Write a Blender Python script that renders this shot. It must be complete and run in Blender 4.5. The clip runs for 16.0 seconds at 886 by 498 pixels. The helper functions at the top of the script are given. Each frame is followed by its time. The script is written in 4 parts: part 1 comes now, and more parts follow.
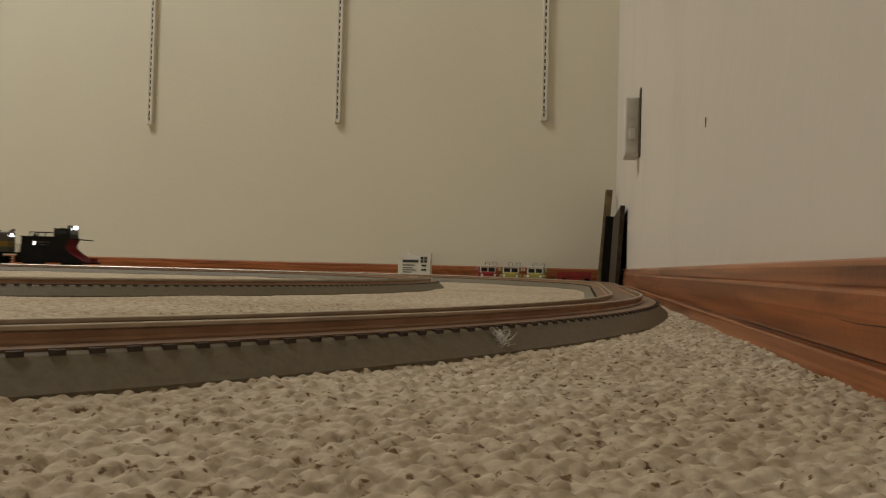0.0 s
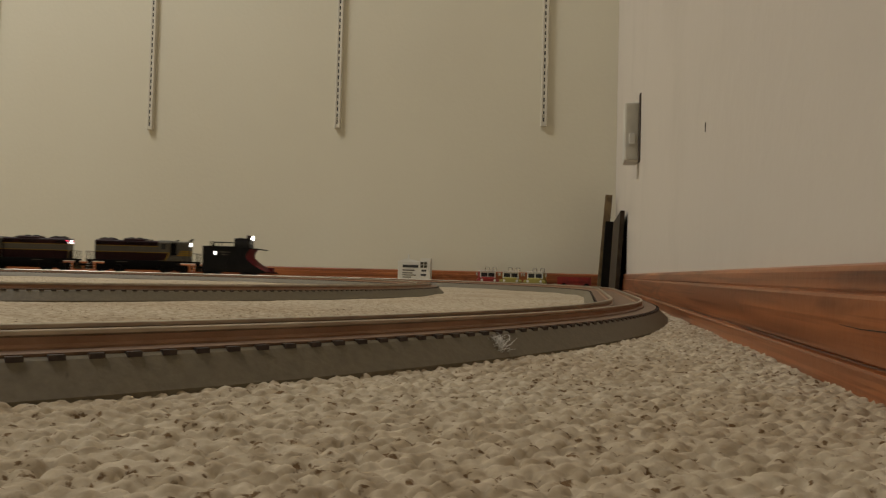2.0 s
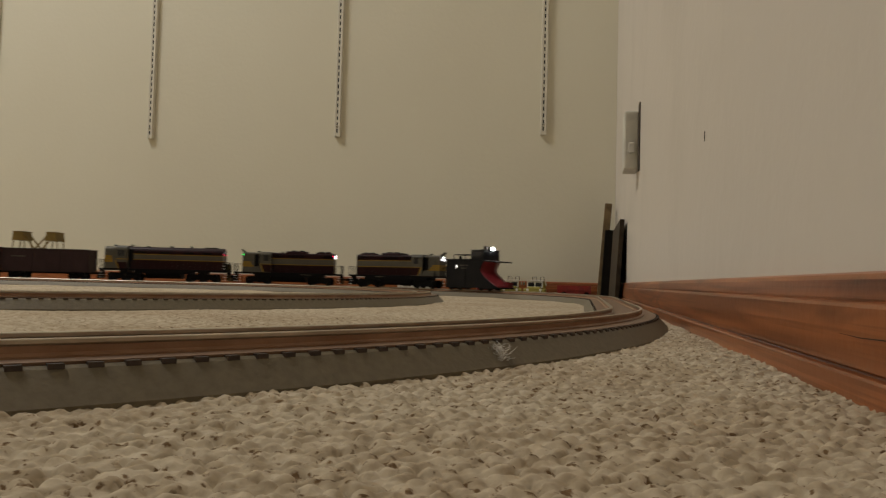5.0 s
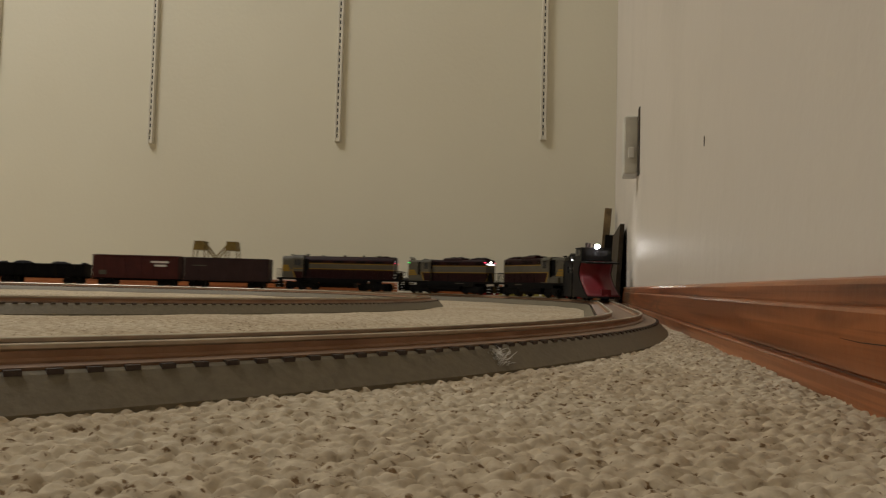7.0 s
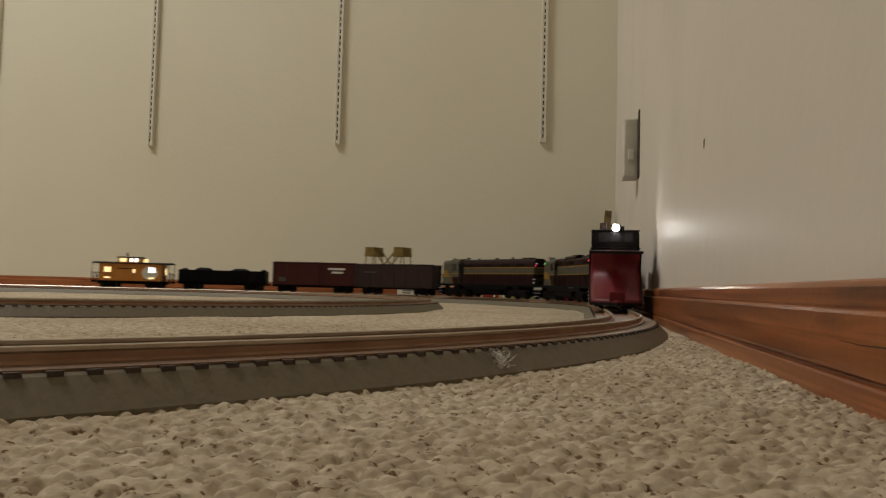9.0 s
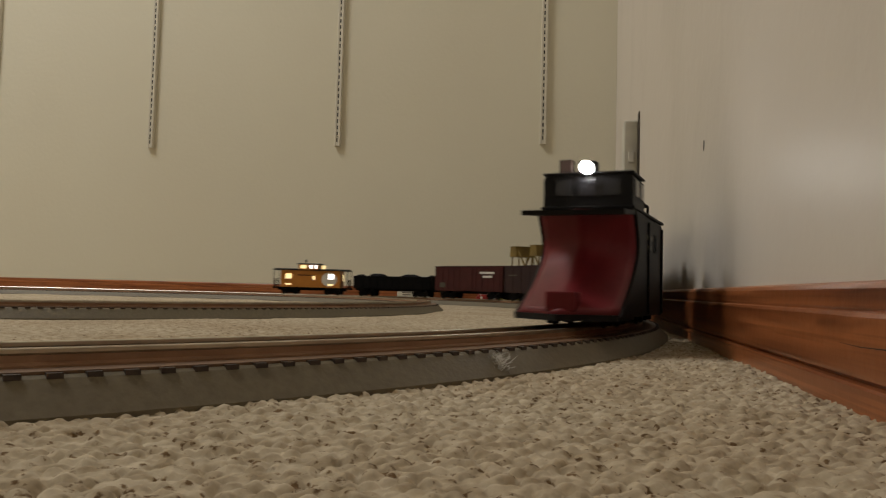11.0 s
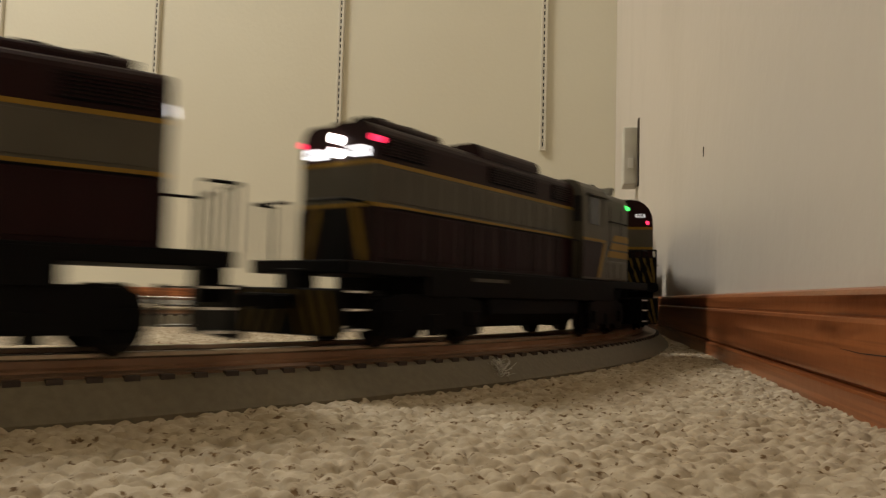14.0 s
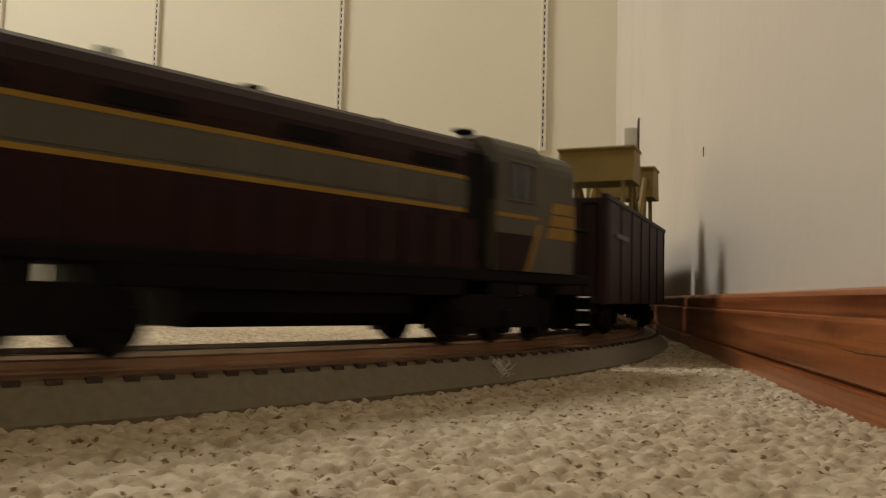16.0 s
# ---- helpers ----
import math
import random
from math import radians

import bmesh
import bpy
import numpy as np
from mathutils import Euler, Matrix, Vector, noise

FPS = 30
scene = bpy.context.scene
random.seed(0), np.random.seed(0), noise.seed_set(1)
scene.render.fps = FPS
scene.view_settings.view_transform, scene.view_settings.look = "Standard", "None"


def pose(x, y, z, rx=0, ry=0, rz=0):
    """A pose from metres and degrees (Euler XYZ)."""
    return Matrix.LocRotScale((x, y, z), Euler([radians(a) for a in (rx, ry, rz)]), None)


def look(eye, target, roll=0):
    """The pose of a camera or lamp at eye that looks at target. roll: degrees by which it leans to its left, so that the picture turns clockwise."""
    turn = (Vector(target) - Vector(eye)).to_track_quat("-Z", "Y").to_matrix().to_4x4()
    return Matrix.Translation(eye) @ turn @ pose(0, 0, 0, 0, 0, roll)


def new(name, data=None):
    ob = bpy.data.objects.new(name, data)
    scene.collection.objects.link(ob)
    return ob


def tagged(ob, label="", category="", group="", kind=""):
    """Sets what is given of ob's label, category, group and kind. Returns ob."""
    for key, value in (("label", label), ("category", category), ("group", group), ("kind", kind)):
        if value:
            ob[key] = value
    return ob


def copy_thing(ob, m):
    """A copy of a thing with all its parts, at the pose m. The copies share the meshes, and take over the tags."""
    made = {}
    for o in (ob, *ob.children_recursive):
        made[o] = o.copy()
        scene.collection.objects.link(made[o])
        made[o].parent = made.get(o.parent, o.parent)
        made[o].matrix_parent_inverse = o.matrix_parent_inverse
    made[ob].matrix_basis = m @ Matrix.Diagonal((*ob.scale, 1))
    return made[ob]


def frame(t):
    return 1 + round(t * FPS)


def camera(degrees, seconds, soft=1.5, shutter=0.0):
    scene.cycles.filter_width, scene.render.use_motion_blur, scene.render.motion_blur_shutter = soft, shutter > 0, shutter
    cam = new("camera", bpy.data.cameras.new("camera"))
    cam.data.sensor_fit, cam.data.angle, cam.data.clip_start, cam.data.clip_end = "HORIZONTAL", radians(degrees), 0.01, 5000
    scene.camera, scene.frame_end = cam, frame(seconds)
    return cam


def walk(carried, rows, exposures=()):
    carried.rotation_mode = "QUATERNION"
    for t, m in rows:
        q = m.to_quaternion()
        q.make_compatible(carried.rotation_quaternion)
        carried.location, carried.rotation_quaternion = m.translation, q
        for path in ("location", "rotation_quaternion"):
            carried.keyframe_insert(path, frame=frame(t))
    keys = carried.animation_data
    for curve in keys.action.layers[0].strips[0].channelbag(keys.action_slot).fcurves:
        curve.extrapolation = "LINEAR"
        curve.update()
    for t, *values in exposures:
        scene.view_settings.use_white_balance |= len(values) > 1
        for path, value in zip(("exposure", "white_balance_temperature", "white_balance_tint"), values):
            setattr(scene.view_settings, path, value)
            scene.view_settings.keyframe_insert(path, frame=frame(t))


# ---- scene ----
cam = camera(59.92, 16.0, soft=1.25, shutter=0.9)

EYE = Vector((-0.0575, -1.4586, 0.0229))
YAW, PITCH, ROLL = 0.1803, 0.0241, 1.47
# the phone slowly tips back: seconds, radians of extra tilt
TILT = [(0, 0.0), (0.5, 0.0019), (1, 0.0034), (1.5, 0.0051), (2, 0.0066), (2.5, 0.0078), (3, 0.0099), (3.5, 0.0120),
        (4, 0.0139), (6.5, 0.0228), (7, 0.0239), (7.5, 0.0248), (8, 0.0257), (8.5, 0.0266), (9, 0.0271), (11.5, 0.0307),
        (12, 0.0320), (12.5, 0.0334), (13, 0.0349), (13.5, 0.0372), (14, 0.0377), (16, 0.0380)]


def aim(tilt):
    a = PITCH + tilt
    way = Vector((-math.sin(YAW) * math.cos(a), math.cos(YAW) * math.cos(a), math.sin(a)))
    return look(EYE, EYE + way, ROLL)


walk(cam, [(t, aim(a)) for t, a in TILT],
     exposures=[(0, 0.0, 6500, 10), (9.0, 0.0, 6500, 10), (11.5, -0.05, 6500, 10), (12.5, 0.14, 6500, 10), (13.5, 0.44, 6750, 10),
                (14.5, 0.37, 6800, 10), (15, 0.46, 6800, 10), (16, 0.53, 6750, 10)])

# ---- light: one warm ceiling lamp, left of and above the loop ----
world = bpy.data.worlds.new("room_air")
world.use_nodes = True
world.node_tree.nodes["Background"].inputs[0].default_value = (1.0, 0.95, 0.88, 1)
world.node_tree.nodes["Background"].inputs[1].default_value = 0.02
scene.world = world
LAMP = (-1.75, -0.85, 2.3)
bulb = new("ceiling_lamp_light", bpy.data.lights.new("ceiling_lamp_light", "AREA"))
bulb.data.shape, bulb.data.size, bulb.data.energy = "DISK", 0.75, 34.0
bulb.data.color = (0.98, 0.975, 0.95)
bulb.matrix_basis = look(LAMP, (LAMP[0], LAMP[1], 0))


# ---- materials ----
def material(name, color, rough=0.6, metal=0.0, second=None, scale=40.0, bump=0.0, bump_scale=200.0, glow=0.0, spec=0.5, spread=(0.35, 0.65)):
    m = bpy.data.materials.new(name)
    m.use_nodes = True
    nt = m.node_tree
    b = nt.nodes["Principled BSDF"]
    b.inputs["Base Color"].default_value = (*color, 1)
    b.inputs["Roughness"].default_value = rough
    b.inputs["Metallic"].default_value = metal
    b.inputs["Specular IOR Level"].default_value = spec
    pos = nt.nodes.new("ShaderNodeTexCoord")
    if second:
        n = nt.nodes.new("ShaderNodeTexNoise")
        n.inputs["Scale"].default_value = scale
        n.inputs["Detail"].default_value = 6
        r = nt.nodes.new("ShaderNodeValToRGB")
        r.color_ramp.elements[0].position, r.color_ramp.elements[1].position = spread
        r.color_ramp.elements[0].color, r.color_ramp.elements[1].color = (*color, 1), (*second, 1)
        nt.links.new(pos.outputs["Object"], n.inputs["Vector"])
        nt.links.new(n.outputs["Fac"], r.inputs["Fac"])
        nt.links.new(r.outputs["Color"], b.inputs["Base Color"])
    if bump:
        n2 = nt.nodes.new("ShaderNodeTexNoise")
        n2.inputs["Scale"].default_value = bump_scale
        n2.inputs["Detail"].default_value = 4
        bp = nt.nodes.new("ShaderNodeBump")
        bp.inputs["Strength"].default_value = bump
        bp.inputs["Distance"].default_value = 0.3 / bump_scale
        nt.links.new(pos.outputs["Object"], n2.inputs["Vector"])
        nt.links.new(n2.outputs["Fac"], bp.inputs["Height"])
        nt.links.new(bp.outputs["Normal"], b.inputs["Normal"])
    if glow:
        b.inputs["Emission Color"].default_value = (*color, 1)
        b.inputs["Emission Strength"].default_value = glow
    return m


def wood_material(name, dark, light, along="x"):
    """Stained softwood: long figure, fine dark pores, a few knots."""
    m = material(name, dark, 0.3, bump=0.08, bump_scale=260, spec=0.35)
    nt = m.node_tree
    link = nt.links.new
    b = nt.nodes["Principled BSDF"]
    pos = nt.nodes.new("ShaderNodeTexCoord")

    def stretched(long_, cross, detail, warp):
        mp = nt.nodes.new("ShaderNodeMapping")
        mp.inputs["Scale"].default_value = (long_, cross, cross) if along == "x" else (cross, long_, cross)
        n = nt.nodes.new("ShaderNodeTexNoise")
        n.inputs["Scale"].default_value = 1.0
        n.inputs["Detail"].default_value = detail
        n.inputs["Distortion"].default_value = warp
        link(pos.outputs["Object"], mp.inputs["Vector"])
        link(mp.outputs["Vector"], n.inputs["Vector"])
        return n

    def ramp(src, stops):
        r = nt.nodes.new("ShaderNodeValToRGB")
        for k, (p, c) in enumerate(stops):
            r.color_ramp.elements[k].position, r.color_ramp.elements[k].color = p, (*c, 1)
        link(src.outputs["Fac"], r.inputs["Fac"])
        return r

    last = ramp(stretched(5, 130, 6, 0.5), [(0.34, dark), (0.62, light)]).outputs["Color"]
    for n, stops, f in ((stretched(9, 620, 3, 0.1), [(0.4, (0.62, 0.55, 0.5)), (0.52, (1, 1, 1))], 0.8),
                        (stretched(14, 60, 3, 0.8), [(0.3, (0.42, 0.36, 0.32)), (0.42, (1, 1, 1))], 0.75)):
        mix = nt.nodes.new("ShaderNodeMix")
        mix.data_type, mix.blend_type = "RGBA", "MULTIPLY"
        mix.inputs["Factor"].default_value = f
        link(last, mix.inputs["A"])
        link(ramp(n, stops).outputs["Color"], mix.inputs["B"])
        last = mix.outputs["Result"]
    link(last, b.inputs["Base Color"])
    return m


def carpet_material():
    """Cream looped yarn: soft tone changes from loop to loop, a few brown flecks, larger worn patches."""
    m = material("carpet_loops", (0.55, 0.46, 0.33), 0.95, spec=0.1, bump=0.5, bump_scale=1500)
    nt = m.node_tree
    link = nt.links.new
    b = nt.nodes["Principled BSDF"]
    pos = nt.nodes.new("ShaderNodeTexCoord")

    def ramp(stops):
        r = nt.nodes.new("ShaderNodeValToRGB")
        for k, (p, c) in enumerate(stops):
            r.color_ramp.elements[k].position, r.color_ramp.elements[k].color = p, (*c, 1)
        return r

    yarn = nt.nodes.new("ShaderNodeTexNoise")
    yarn.inputs["Scale"].default_value, yarn.inputs["Detail"].default_value = 230, 5
    tone = ramp([(0.33, (0.35, 0.28, 0.188)), (0.66, (0.58, 0.498, 0.374))])
    big = nt.nodes.new("ShaderNodeTexNoise")
    big.inputs["Scale"].default_value, big.inputs["Detail"].default_value = 11, 5
    worn = ramp([(0.35, (0.8, 0.74, 0.68)), (0.6, (1, 1, 1))])
    cell = nt.nodes.new("ShaderNodeTexNoise")
    cell.inputs["Scale"].default_value, cell.inputs["Detail"].default_value = 520, 3
    fleck = ramp([(0.6, (1, 1, 1)), (0.68, (0.33, 0.245, 0.17))])
    for n in (yarn, big, cell):
        link(pos.outputs["Object"], n.inputs["Vector"])
    link(yarn.outputs["Fac"], tone.inputs["Fac"])
    link(big.outputs["Fac"], worn.inputs["Fac"])
    link(cell.outputs["Fac"], fleck.inputs["Fac"])
    last = tone.outputs["Color"]
    for n, f in ((worn, 0.6), (fleck, 1.0)):
        mix = nt.nodes.new("ShaderNodeMix")
        mix.data_type, mix.blend_type = "RGBA", "MULTIPLY"
        mix.inputs["Factor"].default_value = f
        link(last, mix.inputs["A"])
        link(n.outputs["Color"], mix.inputs["B"])
        last = mix.outputs["Result"]
    link(last, b.inputs["Base Color"])
    return m


M_WALL = material("cream_wall_paint", (0.72, 0.68, 0.55), 0.7, second=(0.7, 0.655, 0.525), scale=3, bump=0.12, bump_scale=120, spec=0.25)
# side wall toned a little darker and pinker than the other walls
M_WALL_R = material("side_wall_paint", (0.66, 0.6, 0.53), 0.45, second=(0.595, 0.54, 0.47), scale=7, spread=(0.5, 0.78), bump=0.09, bump_scale=60, spec=0.4)
M_CEIL = material("ceiling_paint", (0.78, 0.74, 0.66), 0.9, second=(0.75, 0.71, 0.63), scale=5, bump=0.2, bump_scale=150)
M_CARPET = carpet_material()
M_WOOD_X = wood_material("stained_wood_back", (0.2, 0.06, 0.02), (0.4, 0.14, 0.05))
M_WOOD_Y = wood_material("stained_wood_side", (0.2, 0.06, 0.02), (0.4, 0.14, 0.05), "y")
M_BED = material("grey_roadbed_plastic", (0.125, 0.101, 0.06), 0.6, second=(0.15, 0.122, 0.075), scale=500, bump=0.35, bump_scale=900)
# ties coloured near black, the shade on their ends put into the colour
M_TIE = material("shaded_brown_tie_plastic", (0.032, 0.02, 0.014), 0.6, second=(0.05, 0.03, 0.02), scale=300, bump=0.4, bump_scale=800)
M_TIETOP = material("tie_strip_plastic", (0.15, 0.083, 0.045), 0.5, second=(0.19, 0.11, 0.065), scale=200, bump=0.3, bump_scale=800)
M_RAIL = material("nickel_rail", (0.52, 0.47, 0.38), 0.38, 1.0, second=(0.4, 0.35, 0.28), scale=120)
M_RAILWEB = material("brown_rail_web", (0.24, 0.125, 0.065), 0.45, second=(0.32, 0.185, 0.11), scale=90, bump=0.2, bump_scale=500)
M_MAROON = material("maroon_paint", (0.018, 0.0036, 0.0042), 0.42, spec=0.12, second=(0.013, 0.0028, 0.0032), scale=60, bump=0.1, bump_scale=700)
M_GREY = material("grey_paint", (0.085, 0.076, 0.057), 0.45, spec=0.2, second=(0.07, 0.062, 0.046), scale=60, bump=0.1, bump_scale=700)
M_YELLOW = material("yellow_stripe_paint", (0.27, 0.155, 0.015), 0.45, spec=0.2, second=(0.22, 0.125, 0.013), scale=80)
M_DULLYEL = material("dull_warning_paint", (0.13, 0.085, 0.016), 0.5, spec=0.15, second=(0.09, 0.058, 0.012), scale=90)
M_BLACK = material("black_plastic", (0.004, 0.0038, 0.004), 0.55, spec=0.06, second=(0.006, 0.0055, 0.0055), scale=90, bump=0.1, bump_scale=700)
M_PLOWBLACK = material("black_plow_paint", (0.0075, 0.007, 0.0072), 0.5, spec=0.14, second=(0.011, 0.01, 0.01), scale=70, bump=0.12, bump_scale=600)
M_RED = material("dark_red_blade_paint", (0.17, 0.018, 0.023), 0.42, spec=0.2, second=(0.125, 0.013, 0.017), scale=60, bump=0.1, bump_scale=500)
M_OXIDE = material("boxcar_red_paint", (0.062, 0.014, 0.012), 0.6, spec=0.2, second=(0.048, 0.011, 0.01), scale=60, bump=0.15, bump_scale=600)
M_BROWNCAR = material("dull_brown_car_paint", (0.036, 0.018, 0.018), 0.6, spec=0.2, second=(0.028, 0.014, 0.014), scale=60, bump=0.15, bump_scale=600)
M_ORANGE = material("orange_caboose_paint", (0.5, 0.195, 0.022), 0.5, second=(0.43, 0.165, 0.02), scale=60, bump=0.1, bump_scale=600)
M_TAN = material("tan_painted_steel", (0.22, 0.15, 0.042), 0.55, spec=0.2, second=(0.17, 0.115, 0.033), scale=90)
M_STEEL = material("blackened_wheel", (0.006, 0.0055, 0.005), 0.5, spec=0.15, second=(0.01, 0.009, 0.008), scale=150)
M_WHITE = material("white_lettering", (0.7, 0.68, 0.62), 0.6, second=(0.62, 0.6, 0.55), scale=200)
M_STEP = material("white_step_edge", (0.72, 0.7, 0.66), 0.5)
M_GLASS = material("dark_window", (0.02, 0.02, 0.024), 0.12)
M_HEAD = material("white_headlight", (1.0, 0.97, 0.95), 0.3, glow=9)
M_PLOWHEAD = material("plow_headlight", (1.0, 0.98, 0.94), 0.3, glow=120)
M_NUM = material("lit_number_board", (0.95, 0.95, 1.0), 0.3, glow=2.2)
M_NUMDIM = material("dim_number_board", (0.9, 0.9, 0.95), 0.3, glow=0.35)
M_STACK = material("brown_stack_paint", (0.05, 0.026, 0.018), 0.6, second=(0.035, 0.02, 0.014), scale=90)
M_NUMDARK = material("number_board_figures", (0.03, 0.03, 0.03), 0.4)
M_LITWIN = material("lit_window_white", (1.0, 0.93, 0.86), 0.3, glow=3.0)
M_WARMWIN = material("lit_window_warm", (1.0, 0.74, 0.34), 0.3, glow=1.3)
M_REDLAMP = material("red_marker_lamp", (1.0, 0.03, 0.1), 0.3, glow=1.8)
M_GREENLAMP = material("green_marker_lamp", (0.05, 1.0, 0.15), 0.3, glow=1.6)
M_SHELF = material("white_enamel_standard", (0.72, 0.68, 0.58), 0.45, second=(0.68, 0.64, 0.54), scale=50)
M_SLOT = material("shadowed_slot", (0.03, 0.028, 0.025), 0.8)
M_PLATE = material("grey_plate_plastic", (0.68, 0.66, 0.58), 0.4, second=(0.57, 0.55, 0.5), scale=40)
# serves the real nick and the shadow strip by the jack box
M_NICKSHADE = material("nick_and_shadow_brown", (0.05, 0.04, 0.03), 0.9, second=(0.08, 0.06, 0.045), scale=60)
M_BOARD = material("raw_board_edge", (0.2, 0.135, 0.06), 0.8, second=(0.11, 0.07, 0.03), scale=80, bump=0.4, bump_scale=300)
M_BLACKBOARD = material("black_board", (0.006, 0.005, 0.004), 0.8, spec=0.1, second=(0.01, 0.008, 0.006), scale=60)
M_DARKBOARD = material("dark_brown_board", (0.022, 0.014, 0.008), 0.6, spec=0.2, second=(0.06, 0.042, 0.026), scale=60, bump=0.3, bump_scale=200)
M_CARD = material("white_card", (0.75, 0.73, 0.66), 0.7, second=(0.7, 0.68, 0.6), scale=60)
M_PRINT = material("black_print", (0.04, 0.04, 0.04), 0.7)
M_TOYRED = material("red_toy_plastic", (0.32, 0.02, 0.016), 0.4, second=(0.19, 0.016, 0.016), scale=80)
M_TOYYEL = material("yellow_toy_plastic", (0.36, 0.31, 0.07), 0.4, second=(0.3, 0.26, 0.055), scale=80)
M_CHROME = material("toy_chrome", (0.6, 0.6, 0.58), 0.25, 1.0)
M_PAPER = material("toy_white_trim", (0.75, 0.73, 0.68), 0.5)
M_LOAD = material("dark_load", (0.009, 0.009, 0.011), 0.85, spec=0.1, second=(0.016, 0.015, 0.017), scale=150, bump=0.5, bump_scale=300)
M_LAMPGLASS = material("lamp_diffuser", (1.0, 0.85, 0.62), 0.4, glow=6)

MM = 0.001


# ---- mesh helpers; lengths in millimetres ----
def part(name, bm, mat, parent=None, label=""):
    me = bpy.data.meshes.new(name)
    bmesh.ops.recalc_face_normals(bm, faces=bm.faces)
    bm.to_mesh(me)
    bm.free()
    me.materials.append(mat)
    ob = new(name, me)
    if parent:
        ob.parent = parent
    return tagged(ob, label) if label else ob


def add_box(bm, x, y, z, bevel=0.0, m=None):
    g = bmesh.ops.create_cube(bm, size=1.0)
    vs = g["verts"]
    sx, sy, sz = x[1] - x[0], y[1] - y[0], z[1] - z[0]
    for v in vs:
        v.co = Vector(((v.co.x + 0.5) * sx + x[0], (v.co.y + 0.5) * sy + y[0], (v.co.z + 0.5) * sz + z[0])) * MM
    if bevel:
        es = list({e for v in vs for e in v.link_edges})
        out = bmesh.ops.bevel(bm, geom=es, offset=bevel * MM, segments=2, affect="EDGES", profile=0.5)
        vs = list({v for f in out["faces"] for v in f.verts} | {v for v in vs if v.is_valid})
    if m:
        bmesh.ops.transform(bm, matrix=m, verts=vs)
    return vs


def box(name, parent, mat, x, y, z, bevel=0.0, label="", m=None):
    bm = bmesh.new()
    add_box(bm, x, y, z, bevel, m)
    return part(name, bm, mat, parent, label)


def add_rod(bm, a, b, r, sides=8):
    a, b = Vector(a) * MM, Vector(b) * MM
    d = b - a
    m = Matrix.Translation((a + b) / 2) @ d.to_track_quat("Z", "Y").to_matrix().to_4x4()
    bmesh.ops.create_cone(bm, cap_ends=True, segments=sides, radius1=r * MM, radius2=r * MM, depth=d.length, matrix=m)


def rod(name, parent, mat, a, b, r, sides=10, label=""):
    bm = bmesh.new()
    add_rod(bm, a, b, r, sides)
    return part(name, bm, mat, parent, label)


def wire(name, parent, mat, pts, r, label=""):
    bm = bmesh.new()
    for a, b in zip(pts, pts[1:]):
        add_rod(bm, a, b, r, 6)
    return part(name, bm, mat, parent, label)


def add_prism(bm, outline, axis, lo, hi):
    """An outline of (u, v) pairs drawn along x, y or z from lo to hi."""
    def co(u, v, w):
        return Vector({"x": (w, u, v), "y": (u, w, v), "z": (u, v, w)}[axis]) * MM
    a = [bm.verts.new(co(u, v, lo)) for u, v in outline]
    b = [bm.verts.new(co(u, v, hi)) for u, v in outline]
    bm.faces.new(a)
    bm.faces.new(b[::-1])
    for i in range(len(a)):
        j = (i + 1) % len(a)
        bm.faces.new((a[i], a[j], b[j], b[i]))


def prism(name, parent, mat, outline, axis, lo, hi, label=""):
    bm = bmesh.new()
    add_prism(bm, outline, axis, lo, hi)
    return part(name, bm, mat, parent, label)


def roof_outline(w, z0, z1, r, n=5):
    """A box section with rounded upper corners."""
    h = w / 2
    pts = [(-h, z0), (h, z0)]
    for i in range(n + 1):
        a = math.pi / 2 * i / n
        pts.append((h - r + r * math.cos(a), z1 - r + r * math.sin(a)))
    for i in range(n + 1):
        a = math.pi / 2 * (1 + i / n)
        pts.append((-h + r + r * math.cos(a), z1 - r + r * math.sin(a)))
    return pts


def thing(name, label, category, group="", at=None):
    ob = new(name)
    ob.empty_display_size = 0.02
    if at is not None:
        ob.matrix_basis = at
    return tagged(ob, label, category, group)


# ---- the room: back wall y = 0, side wall x = 0, floor z = 0 ----
ROOM_X, ROOM_Y, ROOM_Z = -3.4, -3.6, 2.42
for nm, mt, x, y, z in (("wall_north", M_WALL, (ROOM_X - 0.1, 0.1), (0, 0.1), (-0.02, ROOM_Z)),
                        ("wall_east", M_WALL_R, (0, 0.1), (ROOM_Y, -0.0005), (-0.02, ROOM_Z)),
                        ("wall_west", M_WALL, (ROOM_X - 0.1, ROOM_X), (ROOM_Y, -0.0005), (-0.02, ROOM_Z)),
                        ("wall_south", M_WALL, (ROOM_X - 0.1, 0.1), (ROOM_Y - 0.1, ROOM_Y - 0.0005), (-0.02, ROOM_Z)),
                        ("ceiling", M_CEIL, (ROOM_X - 0.1, 0.1), (ROOM_Y - 0.1, 0.1), (ROOM_Z + 0.0005, ROOM_Z + 0.1))):
    bm = bmesh.new()
    add_box(bm, *[(a * 1000, b * 1000) for a, b in (x, y, z)])
    tagged(part(nm, bm, mt), "plain painted plaster " + nm.split("_")[0] + " of a carpeted room", nm.split("_")[0], kind="structure")


def spaced(stops):
    out = []
    for (a, b, step) in stops:
        out += list(np.arange(a, b - step * 0.3, step))
    return np.array(out + [stops[-1][1]])


